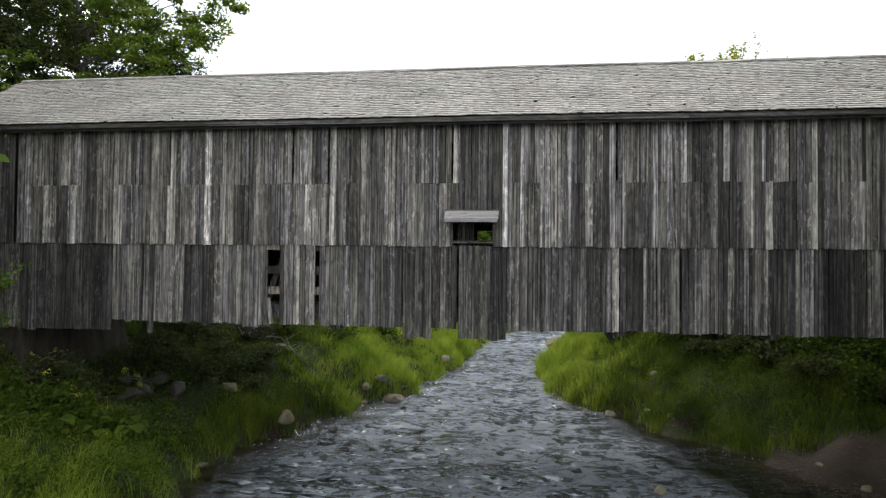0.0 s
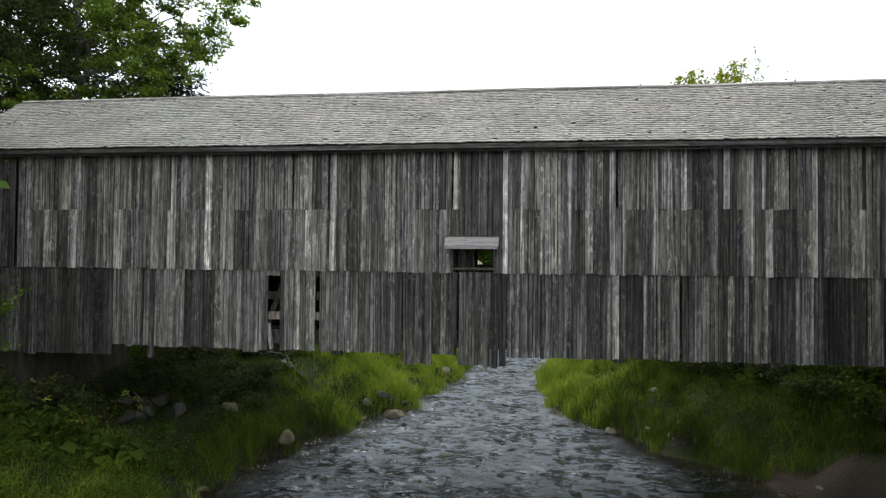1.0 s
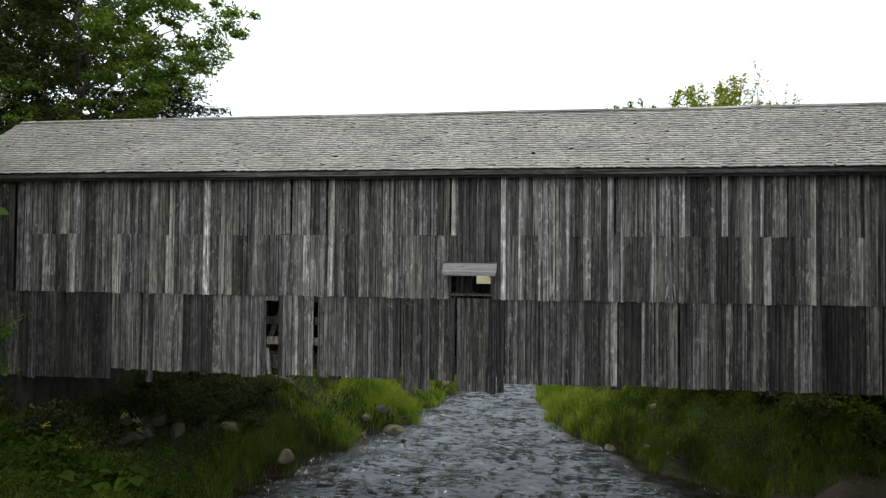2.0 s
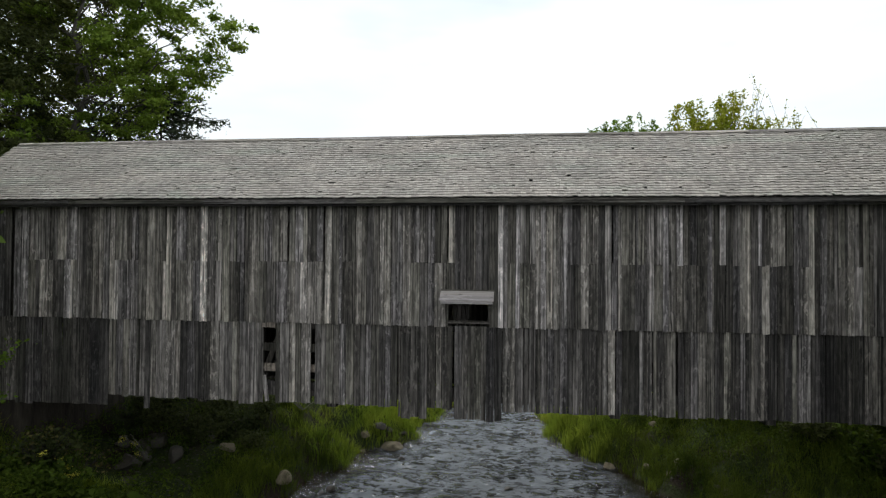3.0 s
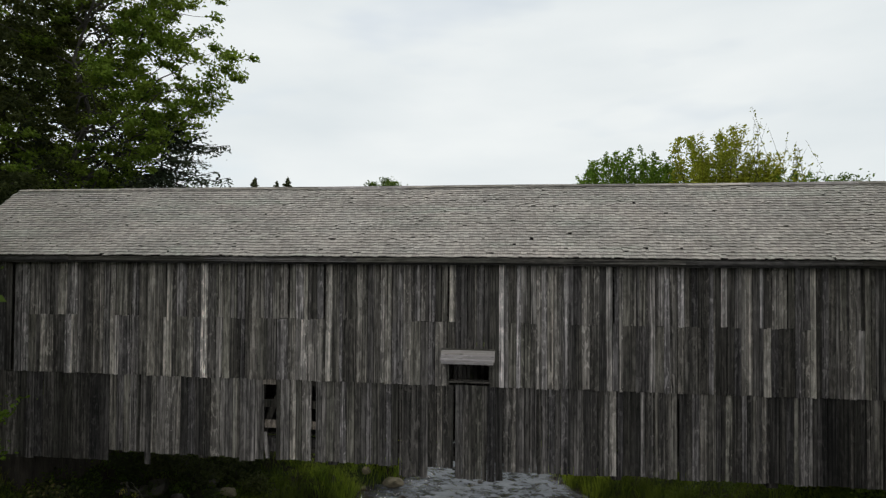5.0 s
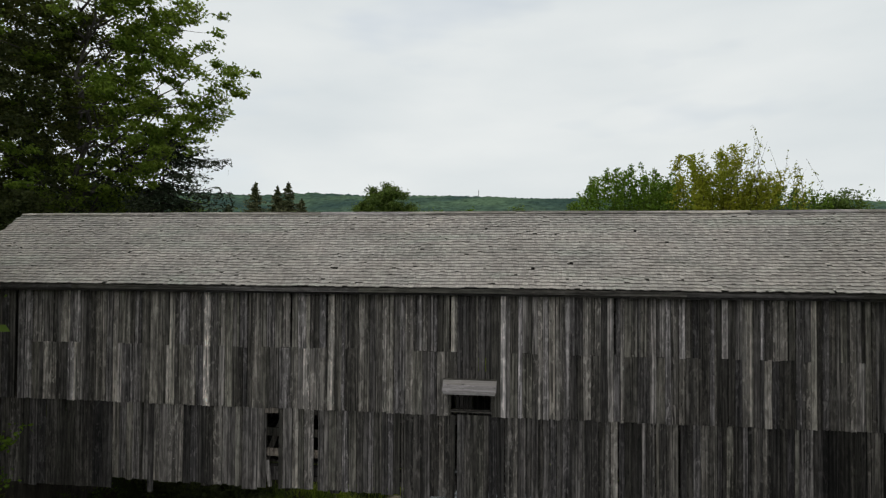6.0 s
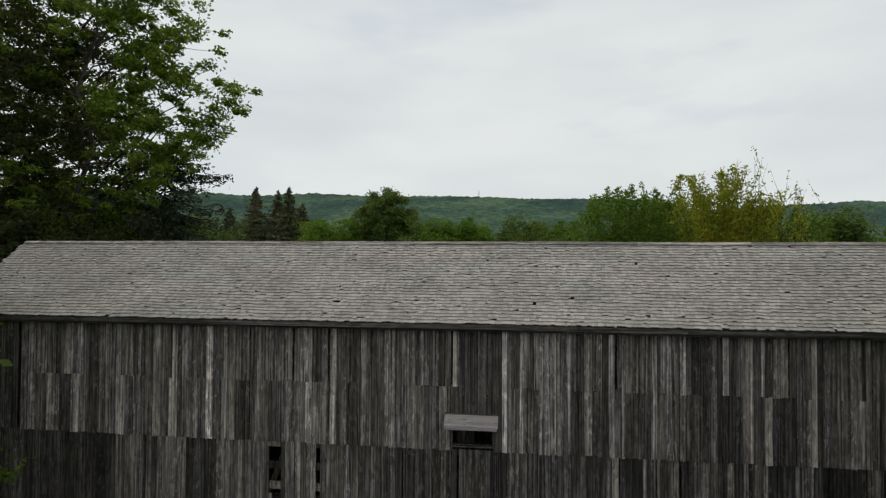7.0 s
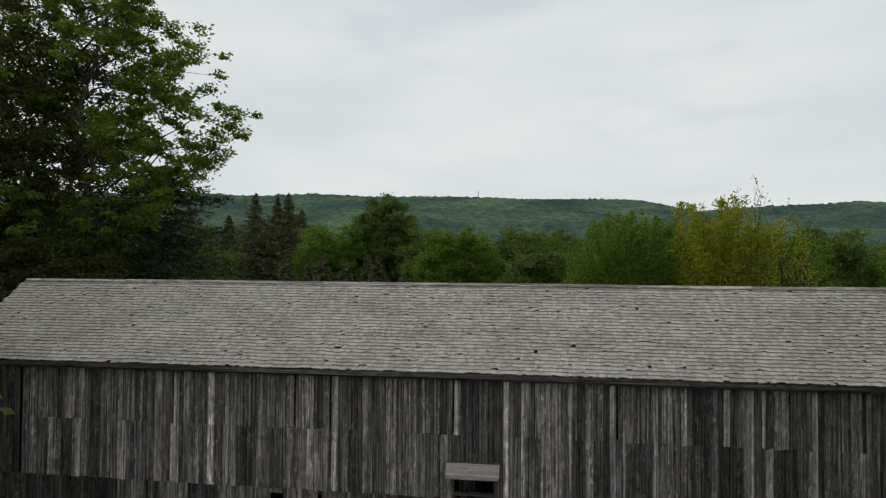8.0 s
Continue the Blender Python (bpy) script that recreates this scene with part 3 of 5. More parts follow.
        lean = r.uniform(-0.6, 0.6) if -14 < m < -9 else 0.0
        nail_board(skirt, a + (0.03 if abs(a + 1.66) < 0.07 else 0.0), b, foot, JOINT + 0.02, c, r, 0.06, lean)
    nail_board(skirt, -5.62, -5.49, 0.08, 0.85, "8", r, 0.085, -8.0)


make_siding()


def make_frame():
    """Posts, braces, chords and deck inside, seen through the gaps and under the skirt."""
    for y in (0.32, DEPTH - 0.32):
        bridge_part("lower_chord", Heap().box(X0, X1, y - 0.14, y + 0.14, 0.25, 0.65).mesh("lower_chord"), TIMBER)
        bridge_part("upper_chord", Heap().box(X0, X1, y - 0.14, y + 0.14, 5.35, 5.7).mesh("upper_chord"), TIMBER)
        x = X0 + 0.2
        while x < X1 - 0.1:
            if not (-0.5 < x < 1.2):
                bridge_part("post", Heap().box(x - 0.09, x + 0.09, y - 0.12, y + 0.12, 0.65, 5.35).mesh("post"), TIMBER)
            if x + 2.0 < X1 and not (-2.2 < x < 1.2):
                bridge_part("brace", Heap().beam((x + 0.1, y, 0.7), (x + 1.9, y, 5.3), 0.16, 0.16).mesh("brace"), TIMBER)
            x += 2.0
    # extra wide post, made up and added behind the open gap to keep it dark
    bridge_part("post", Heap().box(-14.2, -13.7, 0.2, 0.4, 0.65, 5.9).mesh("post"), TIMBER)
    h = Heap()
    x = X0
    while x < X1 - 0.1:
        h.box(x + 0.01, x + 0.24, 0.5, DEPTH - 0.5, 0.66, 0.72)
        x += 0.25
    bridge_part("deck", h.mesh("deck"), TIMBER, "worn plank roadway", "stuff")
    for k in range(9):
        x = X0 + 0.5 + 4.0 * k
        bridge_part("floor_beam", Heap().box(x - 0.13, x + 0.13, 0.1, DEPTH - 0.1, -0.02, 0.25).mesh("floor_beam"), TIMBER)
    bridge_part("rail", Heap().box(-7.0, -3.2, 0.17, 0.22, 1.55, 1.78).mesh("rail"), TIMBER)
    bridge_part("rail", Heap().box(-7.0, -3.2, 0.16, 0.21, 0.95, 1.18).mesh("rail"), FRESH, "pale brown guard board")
    bridge_part("patch_board", Heap().box(-5.72, -5.27, 0.02, 0.05, 2.25, 2.40).mesh("patch_board"), FRESH, "newer orange-brown board end")
    # far wall with its own small window, and the ends
    h = Heap()
    r = random.Random(5)
    x = X0
    while x < X1 - 0.05:
        b = min(X1, x + r.uniform(0.18, 0.26))
        if b > 0.14 and x < 0.67:
            h.box(x, b, DEPTH + 0.08, DEPTH + 0.11, 0.1, 2.62)
            h.box(x, b, DEPTH + 0.08, DEPTH + 0.11, 3.14, TOP)
            if x < 0.14:
                h.box(x, 0.14, DEPTH + 0.08, DEPTH + 0.11, 2.62, 3.14)
            if b > 0.67:
                h.box(0.67, b, DEPTH + 0.08, DEPTH + 0.11, 2.62, 3.14)
        else:
            h.box(x, b - 0.004, DEPTH + 0.08, DEPTH + 0.11, 0.1 + r.uniform(-0.05, 0.05), TOP)
        x = b
    bridge_part("rear_siding", h.mesh("rear_siding"), wood_material("rear_board", 0.10), "", "stuff")
    for x in (X0, X1):
        h = Heap()
        for k in range(22):
            y = 0.12 + k * (DEPTH - 0.24) / 22
            z = EAVE_Z + (RIDGE_Z - EAVE_Z) * (1 - abs(y + 0.12 - 2.75) / 3.11) - 0.1
            low = 4.9 if 0.5 < y < DEPTH - 0.7 else 0.1
            h.box(x - 0.015, x + 0.015, y, y + (DEPTH - 0.24) / 22 - 0.004, low, z)
        bridge_part("portal", h.mesh("portal"), wood_material("portal_board", 0.12), "boarded gable end with open portal", "stuff")


make_frame()


def make_window():
    """Little lookout window with a plank hood."""
    bridge_part("window_sill", Heap().box(-0.2, 0.97, -0.012, 0.06, 2.495, 2.535).mesh("window_sill"), TRIM)
    bridge_part("window_jamb", Heap().box(0.93, 0.99, -0.02, 0.06, 2.55, 3.08).mesh("window_jamb"), TRIM)
    h = Heap()
    for k in range(4):
        x = -0.08 + 0.12 * k
        h.box(x, x + 0.09, 0.30, 0.33, 2.3, 3.4)
    bridge_part("slat", h.mesh("slat"), TIMBER, "", "stuff")
    hood = bridge_part("window_hood", Heap().box(-0.42, 1.08, -0.02, 0.02, 3.10, 3.45).mesh("hood_ledger"), TRIM, "sloping plank hood bleached pale grey")
    for k, (y0, z0, y1, z1) in enumerate(((-0.36, 3.17, -0.17, 3.30), (-0.18, 3.29, 0.0, 3.42))):
        h = Heap()
        v = [(x, y, z + t) for x in (-0.41, 1.09) for y, z in ((y0, z0), (y1, z1)) for t in (-0.028, 0.0)]
        h.add(v, [(0, 1, 3, 2), (4, 6, 7, 5), (0, 4, 5, 1), (2, 3, 7, 6), (0, 2, 6, 4), (1, 5, 7, 3)])
        part("hood_board", h.mesh("hood_board"), HOOD, hood)
    part("hood_edge", Heap().box(-0.38, 1.06, -0.35, -0.315, 3.07, 3.15).mesh("hood_edge"), HOOD, hood)
    for x in (-0.36, 1.0):
        part("bracket", Heap().beam((x, -0.30, 3.12), (x, 0.0, 3.12), 0.04, 0.06).mesh("bracket"), TRIM, hood)


make_window()


def roof_dip(x):
    """The old eaves and ridge are a little wavy."""
    return 0.008 * np.sin(0.55 * x + 0.8) + 0.004 * np.sin(1.7 * x) + 0.02 * np.exp(-((x + 4.3) / 0.7) ** 2)


def make_roof():
    slope = Vector((0, RIDGE_Y - EAVE_Y, RIDGE_Z - EAVE_Z))
    length = slope.length
    d = slope / length
    n = Vector((0, -d.z, d.y))
    XE0, XE1 = X0 - 0.22, X1 + 0.22
    h = Heap()
    for s, y0 in ((1, EAVE_Y), (-1, 2 * RIDGE_Y - EAVE_Y)):
        a, b = (y0 + s * 0.02, EAVE_Z - 0.05), (RIDGE_Y, RIDGE_Z - 0.05)
        v = [(x, y, z + t) for x in (XE0, XE1) for y, z in (a, b) for t in (-0.03, 0.0)]
        h.add(v, [(0, 1, 3, 2), (4, 6, 7, 5), (0, 4, 5, 1), (2, 3, 7, 6), (0, 2, 6, 4), (1, 5, 7, 3)])
    roof = bridge_part("roof", h.mesh("roof_boards"), TIMBER, "grey weathered cedar shingle roof with worn gaps")
    courses = 28
    lay = length / courses
    r = random.Random(21)
    # one shingle: a butt-thick wedge, unit width
    sv = [(sx, e, k) for sx in (0, 1) for e, k in ((0.0, -0.004), (0.0, 0.023), (1.0, 0.002), (1.0, -0.004))]
    sf = [(0, 1, 2, 3), (7, 6, 5, 4), (0, 4, 5, 1), (1, 5, 6, 2), (3, 2, 6, 7), (0, 3, 7, 4)]
    rest, near = Heap(), []
    for c in range(courses):
        x = XE0 + r.uniform(-0.1, 0)
        base = c * lay
        torn = False
        while x < XE1:
            w = r.choice((0.07, 0.085, 0.1, 0.115, 0.13, 0.15))
            b = min(x + w - 0.002, XE1)
            slip = r.gauss(0, 0.013)
            torn = r.random() < (0.12 if torn else 0.034)
            if torn:
                slip += r.uniform(0.03, 0.06)      # broken short
            if not (r.random() < 0.0004 and 1 < c < courses - 1):
                tilt = abs(r.gauss(0, 0.004)) + (r.uniform(0.012, 0.03) if r.random() < 0.012 else 0)     # a few have curled
                near.append((x, b, base + slip, tilt, c))
            x += w
    for s in (1, -1):
        for x, b, e0, tilt, c in near:
            if s == 1 and c < 12 and -0.6 < x < 1.4:
                continue
            v = []
            for sx, e, k in sv:
                px = x if sx == 0 else b
                along = e0 + e * lay * 1.15 - 0.03
                up = 0.012 + k + (tilt if e == 0 else 0)
                p = Vector((px, EAVE_Y, EAVE_Z)) + d * along + n * up
                p.z += float(roof_dip(px))
                v.append((p.x, p.y if s == 1 else 2 * RIDGE_Y - p.y, p.z))
            rest.add(v, sf)
    part("shingle_field", rest.mesh("shingle_field"), SHINGLE, roof, "", "stuff")
    one = mesh_of("shingle", [(sx, e * lay * 1.15, k) for sx, e, k in sv], sf)
    one.materials.append(SHINGLE)
    turn = Matrix((Vector((1, 0, 0)), d, n)).transposed().to_4x4()
    for x, b, e0, tilt, c in near:
        if c < 12 and -0.6 < x < 1.4:
            ob = new("shingle", one)
            ob.parent = roof
            p = Vector((x, EAVE_Y, EAVE_Z + float(roof_dip(x)))) + d * (e0 - 0.03) + n * (0.012 + tilt * 0.5)
            ob.matrix_basis = Matrix.Translation(p) @ turn @ Matrix.Diagonal((b - x, 1, 1, 1))
    # ridge boards, fascia and frieze in lengths
    x = XE0
    k = 0
    while x < XE1 - 0.1:
        b = min(XE1, x + r.uniform(2.8, 4.2))
        za, zb = RIDGE_Z + float(roof_dip(x)), RIDGE_Z + float(roof_dip(b))
        h = Heap()
        for s in (1, -1):
            v = [(px, RIDGE_Y - s * (0.0 if q else 0.11), (pz + 0.055) - (0 if q else 0.082) + t) for px, pz in ((x, za), (b - 0.006, zb)) for q in (0, 1) for t in (0.0, 0.022)]
            h.add(v, [(0, 1, 3, 2), (4, 6, 7, 5), (0, 4, 5, 1), (2, 3, 7, 6), (0, 2, 6, 4), (1, 5, 7, 3)])
        ob = part("ridge_board", h.mesh("ridge_board"), EAVES, roof)
        t = r.uniform(0.21, 0.27)
        ob.color = (t, t, t, 1)
        x = b
    x = XE0
    while x < XE1 - 0.1:
        b = min(XE1, x + r.uniform(3.0, 5.0))
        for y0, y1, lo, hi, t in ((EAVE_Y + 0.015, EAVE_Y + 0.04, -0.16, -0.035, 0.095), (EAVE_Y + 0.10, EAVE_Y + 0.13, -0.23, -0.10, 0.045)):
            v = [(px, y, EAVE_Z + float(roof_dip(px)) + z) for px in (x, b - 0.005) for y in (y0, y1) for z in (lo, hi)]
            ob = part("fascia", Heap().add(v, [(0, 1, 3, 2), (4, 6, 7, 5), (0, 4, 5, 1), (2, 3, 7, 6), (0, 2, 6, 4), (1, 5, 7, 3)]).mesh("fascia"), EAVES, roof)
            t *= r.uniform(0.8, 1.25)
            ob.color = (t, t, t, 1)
        x = b
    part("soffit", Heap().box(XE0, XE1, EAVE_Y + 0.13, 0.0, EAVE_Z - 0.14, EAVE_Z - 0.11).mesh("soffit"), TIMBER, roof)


make_roof()


def make_abutment(x0, x1, foot0, foot1, name):
    """Battered abutment under an end of the bridge, its faces rough and its corners worn."""
    n, m = 12, 10
    lo, hi = -4.2, -0.05
    v, f = [], []
    ring = 2 * (n + m)
    for k in range(9):
        u = 1 - k / 8
        a, b, c, d = x0 + foot0 * u, x1 + foot1 * u, 0.35 - 0.25 * u, DEPTH - 0.35 + 0.25 * u
        loop = [(a + (b - a) * i / n, c) for i in range(n)] + [(b, c + (d - c) * i / m) for i in range(m)]
        loop += [(b - (b - a) * i / n, d) for i in range(n)] + [(a, d - (d - c) * i / m) for i in range(m)]
        for x, y in loop:
            w = noise.noise(Vector((x * 1.7, y * 1.7, k * 0.9))) * 0.05
            v.append((x + w, y - w, lo + (hi - lo) * k / 8))
    for k in range(8):
        for i in range(ring):
            j = (i + 1) % ring
            f.append((k * ring + i, k * ring + j, (k + 1) * ring + j, (k + 1) * ring + i))
    ob = bridge_part(name, mesh_of(name, v, f), CONCRETE, "dark stained battered abutment standing on the bank")
    part("bearing_beam", Heap().box(x0, x1, 0.25, DEPTH - 0.25, -0.05, 0.0).mesh("bearing_beam"), TIMBER, ob)


make_abutment(-17.6, -13.9, -0.2, 0.36, "abutment")
make_abutment(14.6, 18.4, -0.42, 0.2, "abutment")


# ---- trees ----
def limb_points(a, b, sag, n, r):
    """A wandering line from a to b, bowed by sag."""
    a, b = np.asarray(a, float), np.asarray(b, float)
    u = np.linspace(0, 1, n)[:, None]
    p = a + (b - a) * u
    p[:, 2] += sag * np.sin(np.pi * u[:, 0])
    off = rng.normal(0, 0.035 * np.linalg.norm(b - a), (n, 3))
    off[0] = off[-1] = 0
    return p + off


def broadleaf(name, x, y, label, height, spread, crown_from, mat, category="tree", clumps=200, per=60, leaf=0.16, clump=0.75, limbs=10,
              trunk=0.3, stems=1, upright=0.35, group="", shape=1.0, boughs=(), bark=None):
    """A leafy tree: trunk, limbs, and a crown of leaf clumps about the branch ends, with gaps between them."""
    z = float(ground_z(x, y)) - 0.1
    bark = bark or BARK
    root = thing(name, (x, y, z), label, category, group)
    r = random.Random(int(abs(x * 31 + y * 17)))
    mid, half = height * (1 + crown_from) / 2, height * (1 - crown_from) / 2
    ends = []
    for s in range(stems):
        lean = (r.uniform(-0.35, 0.35) * spread, r.uniform(-0.35, 0.35) * spread) if stems > 1 else (r.uniform(-0.05, 0.05) * height, 0.0)
        top = (lean[0], lean[1], height * (0.86 if stems == 1 else r.uniform(0.7, 0.97)))
        line = limb_points((lean[0] * 0.12, lean[1] * 0.12, 0), top, 0, 9, r)
        tr = trunk if stems == 1 else trunk * r.uniform(0.5, 0.9)
        part("trunk", Heap().tube(line, tr * np.linspace(1.0, 0.12, 9) ** 0.9, 9).mesh("trunk", True), bark, root)
        twigs = Heap()
        for k in range(limbs):
            u = crown_from * 0.75 + (0.95 - crown_from * 0.75) * (k + r.random()) / limbs
            i = u * 8 / 0.9
            i0 = min(int(i), 7)
            a = line[i0] + (line[i0 + 1] - line[i0]) * min(i - i0, 1)
            az = 2.4 * k + r.uniform(-0.5, 0.5) + s
            dz = min(max((a[2] + upright * spread * r.uniform(0.4, 1.6) - mid) / half, -0.93), 0.93)
            reach = spread * (1 - abs(dz) ** (2.0 / shape)) ** 0.5 * r.uniform(0.75, 1.08)
            b = np.array([lean[0] * 0.5 + reach * math.cos(az), lean[1] * 0.5 + reach * math.sin(az), mid + dz * half])
            pts = limb_points(a, b, -0.04 * spread, 7, r)
            rad = tr * 0.36 * (1 - 0.6 * u)
            twigs.tube(pts, rad * np.linspace(1, 0.15, 7), 6)
            for q in range(6):
                j = r.randint(2, 6)
                e = pts[j] + np.array([r.gauss(0, 1), r.gauss(0, 1), r.gauss(0.25, 0.7)]) * min(spread * 0.2, 1.0)
                twigs.tube(limb_points(pts[j], e, 0, 4, r), rad * 0.3 * np.linspace(1, 0.2, 4), 4)
                ends.append(e)
                ends.append((pts[j] + e) / 2)
            ends.append(b)
        part("limb", twigs.mesh("limb", True), bark, root, "", "stuff")
    for e in boughs:
        e = np.array(e, float) - np.array([x, y, z])
        a = np.array([0.0, 0.0, max(e[2] - 0.62 * np.linalg.norm(e[:2]), height * 0.3)])
        far = Heap()
        pts = limb_points(a, e, 0.05 * spread, 9, r)
        far.tube(pts, trunk * 0.3 * np.linspace(1, 0.1, 9), 6)
        for q in range(16):
            j = r.randint(4, 8)
            t = pts[j] + np.array([r.gauss(0, 0.6), r.gauss(0, 0.7), r.gauss(0.1, 0.5)])
            far.tube(limb_points(pts[j], t, 0, 4, r), trunk * 0.07 * np.linspace(1, 0.2, 4), 4)
            ends.append(t)
        part("limb", far.mesh("limb", True), bark, root, "", "stuff")
    ends = np.array(ends)
    fill = max(0, clumps - len(ends))
    if fill:
        d = rng.normal(size=(fill, 3))
        d /= np.linalg.norm(d, axis=1)[:, None]
        rad = rng.uniform(0.35, 1.0, fill) ** 0.6
        ends = np.concatenate([ends, np.array([0, 0, mid]) + d * rad[:, None] * np.array([spread, spread, half]) * 0.96])
    size = rng.uniform(0.55, 1.25, len(ends))[:, None, None] * clump
    at = ends[:, None, :] + rng.normal(size=(len(ends), per, 3)) * size * np.array([0.5, 0.5, 0.28])
    at = at.reshape(-1, 3)
    at = at[at[:, 2] > 0.15]
    v, f = leaves(at, leaf)
    part("crown", mesh_of("crown", v, f), mat, root, "", "stuff")
    return root


def spruce(name, x, y, label, height, spread, from_z=0.1, tiers=30, per=6, sprays=22, leaf=0.34, group="", flat=0.34, taper=0.85, mat=None):
    """A spruce: straight trunk, whorls of drooping boughs that carry flat sprays of needles."""
    z = float(ground_z(x, y)) - 0.1
    root = thing(name, (x, y, z), label, "spruce tree", group)
    r = random.Random(int(abs(x * 13 + y * 7)))
    part("trunk", Heap().tube([(0, 0, height * k / 6) for k in range(7)], np.linspace(height * 0.013, 0.015, 7), 8).mesh("trunk", True), BARK, root)
    wood, at = Heap(), []
    for k in range(tiers):
        for j in range(per):
            u = from_z + (0.985 - from_z) * (k + r.uniform(-0.4, 1.4)) / tiers
            u = min(u, 0.985)
            az = 2 * math.pi * (j + 0.37 * k) / per + r.uniform(-0.4, 0.4)
            reach = (spread * (1 - u) ** taper + 0.12) * r.choice((0.55, 0.8, 0.95, 1.05, 1.15))
            droop = r.uniform(0.25, 0.5)
            d = np.array([math.cos(az), math.sin(az), 0])
            w = np.linspace(0, 1, 5)
            line = np.array([0, 0, height * u]) + d * (reach * w)[:, None]
            line[:, 2] += reach * (-droop * w + 0.24 * w ** 3)
            wood.tube(line, 0.015 + 0.012 * (1 - w) * spread * 0.5, 4)
            t = rng.uniform(0.05, 1.03, sprays)
            side = np.cross(d, (0, 0, 1))
            off = rng.normal(0, 0.22, sprays) * reach * (1.1 - 0.75 * t)
            q = np.array([0, 0, height * u]) + d * (reach * t)[:, None] + side * off[:, None]
            q[:, 2] += reach * (-droop * t + 0.24 * t ** 3) - np.abs(rng.normal(0, 0.10, sprays)) * reach * 0.7 - np.abs(off) * 0.2
            at.append(q)
    at.append(np.stack([rng.normal(0, 0.05, 14), rng.normal(0, 0.05, 14), height * np.linspace(0.95, 1.0, 14)], 1))
    part("bough", wood.mesh("bough", True), BARK, root, "", "stuff")
    v, f = leaves(np.concatenate(at), leaf, None, flat)
    part("needles", mesh_of("needles", v, f), mat or NEEDLE, root, "", "stuff")
    return root


def plume_tree(name, x, y, label, heights, spread, mat, shoots=40, per=230, leaf=0.13, wisps=10):
    """A clump of upright shoots, leafy along their upper parts, with a few bare wispy tips above."""
    z = float(ground_z(x, y)) - 0.1
    root = thing(name, (x, y, z), label, "tree")
    r = random.Random(int(abs(x * 19 + y * 23)))
    at, wood = [], Heap()
    for k in range(shoots + wisps):
        a = 2.4 * k
        e = np.array([spread * (2 * (k % shoots + r.random()) / shoots - 1), spread * 0.6 * math.sin(a), 0])
        # the outline of the top, from one side of the clump to the other
        top = float(np.interp(e[0] / spread, np.linspace(-1, 1, len(heights)), heights)) * r.uniform(0.95, 1.0)
        if k >= shoots:
            e[0] = spread * r.uniform(0.2, 0.9)
            top *= r.uniform(1.02, 1.09)
        e[2] = top
        line = limb_points((e[0] * 0.15, e[1] * 0.15, 0), e, 0, 9, r)
        line[1:-1, :2] = line[1:-1, :2] * 0.9 + e[:2] * 0.1
        wood.tube(line, np.linspace(0.04, 0.004, 9), 5)
        n = per if k < shoots else 16
        t = (rng.uniform(0.2, 1.0, n) ** 0.75 if k < shoots else rng.uniform(0.75, 1.0, n))
        i = t * 8
        i0 = np.minimum(i.astype(int), 7)
        q = line[i0] + (line[i0 + 1] - line[i0]) * (i - i0)[:, None]
        wide = (0.07 + 0.21 * np.sin(np.pi * np.clip(t, 0.2, 1.0)) ** 0.7) if k < shoots else 0.07
        q = q + rng.normal(size=(n, 3)) * np.array([1, 1, 0.7]) * np.reshape(wide, (-1, 1))
        at.append(q)
    part("stem", wood.mesh("stem", True), BARK, root, "", "stuff")
    v, f = leaves(np.concatenate(at), leaf, None, 0.5, 0.5)
    part("crown", mesh_of("crown", v, f), mat, root, "", "stuff")
    return root


# the big maple beside the bridge and the trees crowded round it
broadleaf("maple_tree", -24.6, 15.4, "tall full-leaved green maple tree beside the bridge", 30.0, 5.5, 0.36, OAK_LEAF, clumps=600, per=80, leaf=0.22, clump=0.52, limbs=26, trunk=0.27, upright=0.45, bark=PALE_BARK,
          boughs=((-14.6, 15.0, 17.1), (-14.9, 15.4, 16.3), (-15.3, 15.6, 15.8), (-16.1, 14.8, 18.6), (-17.0, 15.2, 21.2), (-17.5, 14.6, 19.9), (-18.9, 15.4, 23.2), (-19.6, 14.8, 24.8), (-16.7, 15.2, 14.9), (-17.0, 14.4, 13.7), (-18.0, 16.0, 16.4),
                  (-18.6, 14.6, 18.4), (-19.4, 15.6, 20.8), (-20.2, 14.2, 22.4), (-18.2, 14.4, 12.6), (-20.5, 13.8, 14.6), (-20.8, 14.6, 17.0), (-17.7, 15.4, 22.2), (-19.2, 15.0, 26.0), (-21.0, 15.0, 27.0), (-15.6, 15.2, 17.9)))
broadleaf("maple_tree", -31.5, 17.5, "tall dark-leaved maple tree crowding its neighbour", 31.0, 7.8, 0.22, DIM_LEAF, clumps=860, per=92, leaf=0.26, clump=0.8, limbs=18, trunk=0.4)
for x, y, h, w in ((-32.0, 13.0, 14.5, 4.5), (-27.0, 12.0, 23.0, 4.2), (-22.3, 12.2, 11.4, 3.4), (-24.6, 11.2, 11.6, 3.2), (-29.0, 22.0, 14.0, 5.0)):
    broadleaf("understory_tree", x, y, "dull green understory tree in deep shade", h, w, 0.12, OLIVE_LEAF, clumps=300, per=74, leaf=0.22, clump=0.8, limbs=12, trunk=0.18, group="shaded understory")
broadleaf("understory_tree", -20.6, 20.5, "slender green understory tree", 12.2, 4.0, 0.15, FAR_LEAF, clumps=220, per=60, leaf=0.24, clump=0.9, limbs=10, trunk=0.16, group="shaded understory")
spruce("spruce_tree", -20.6, 17.8, "dark drooping spruce tree half hidden by a maple", 17.0, 5.3, 0.50, 12, 7, 170, 0.30, "", 0.34, 0.2)
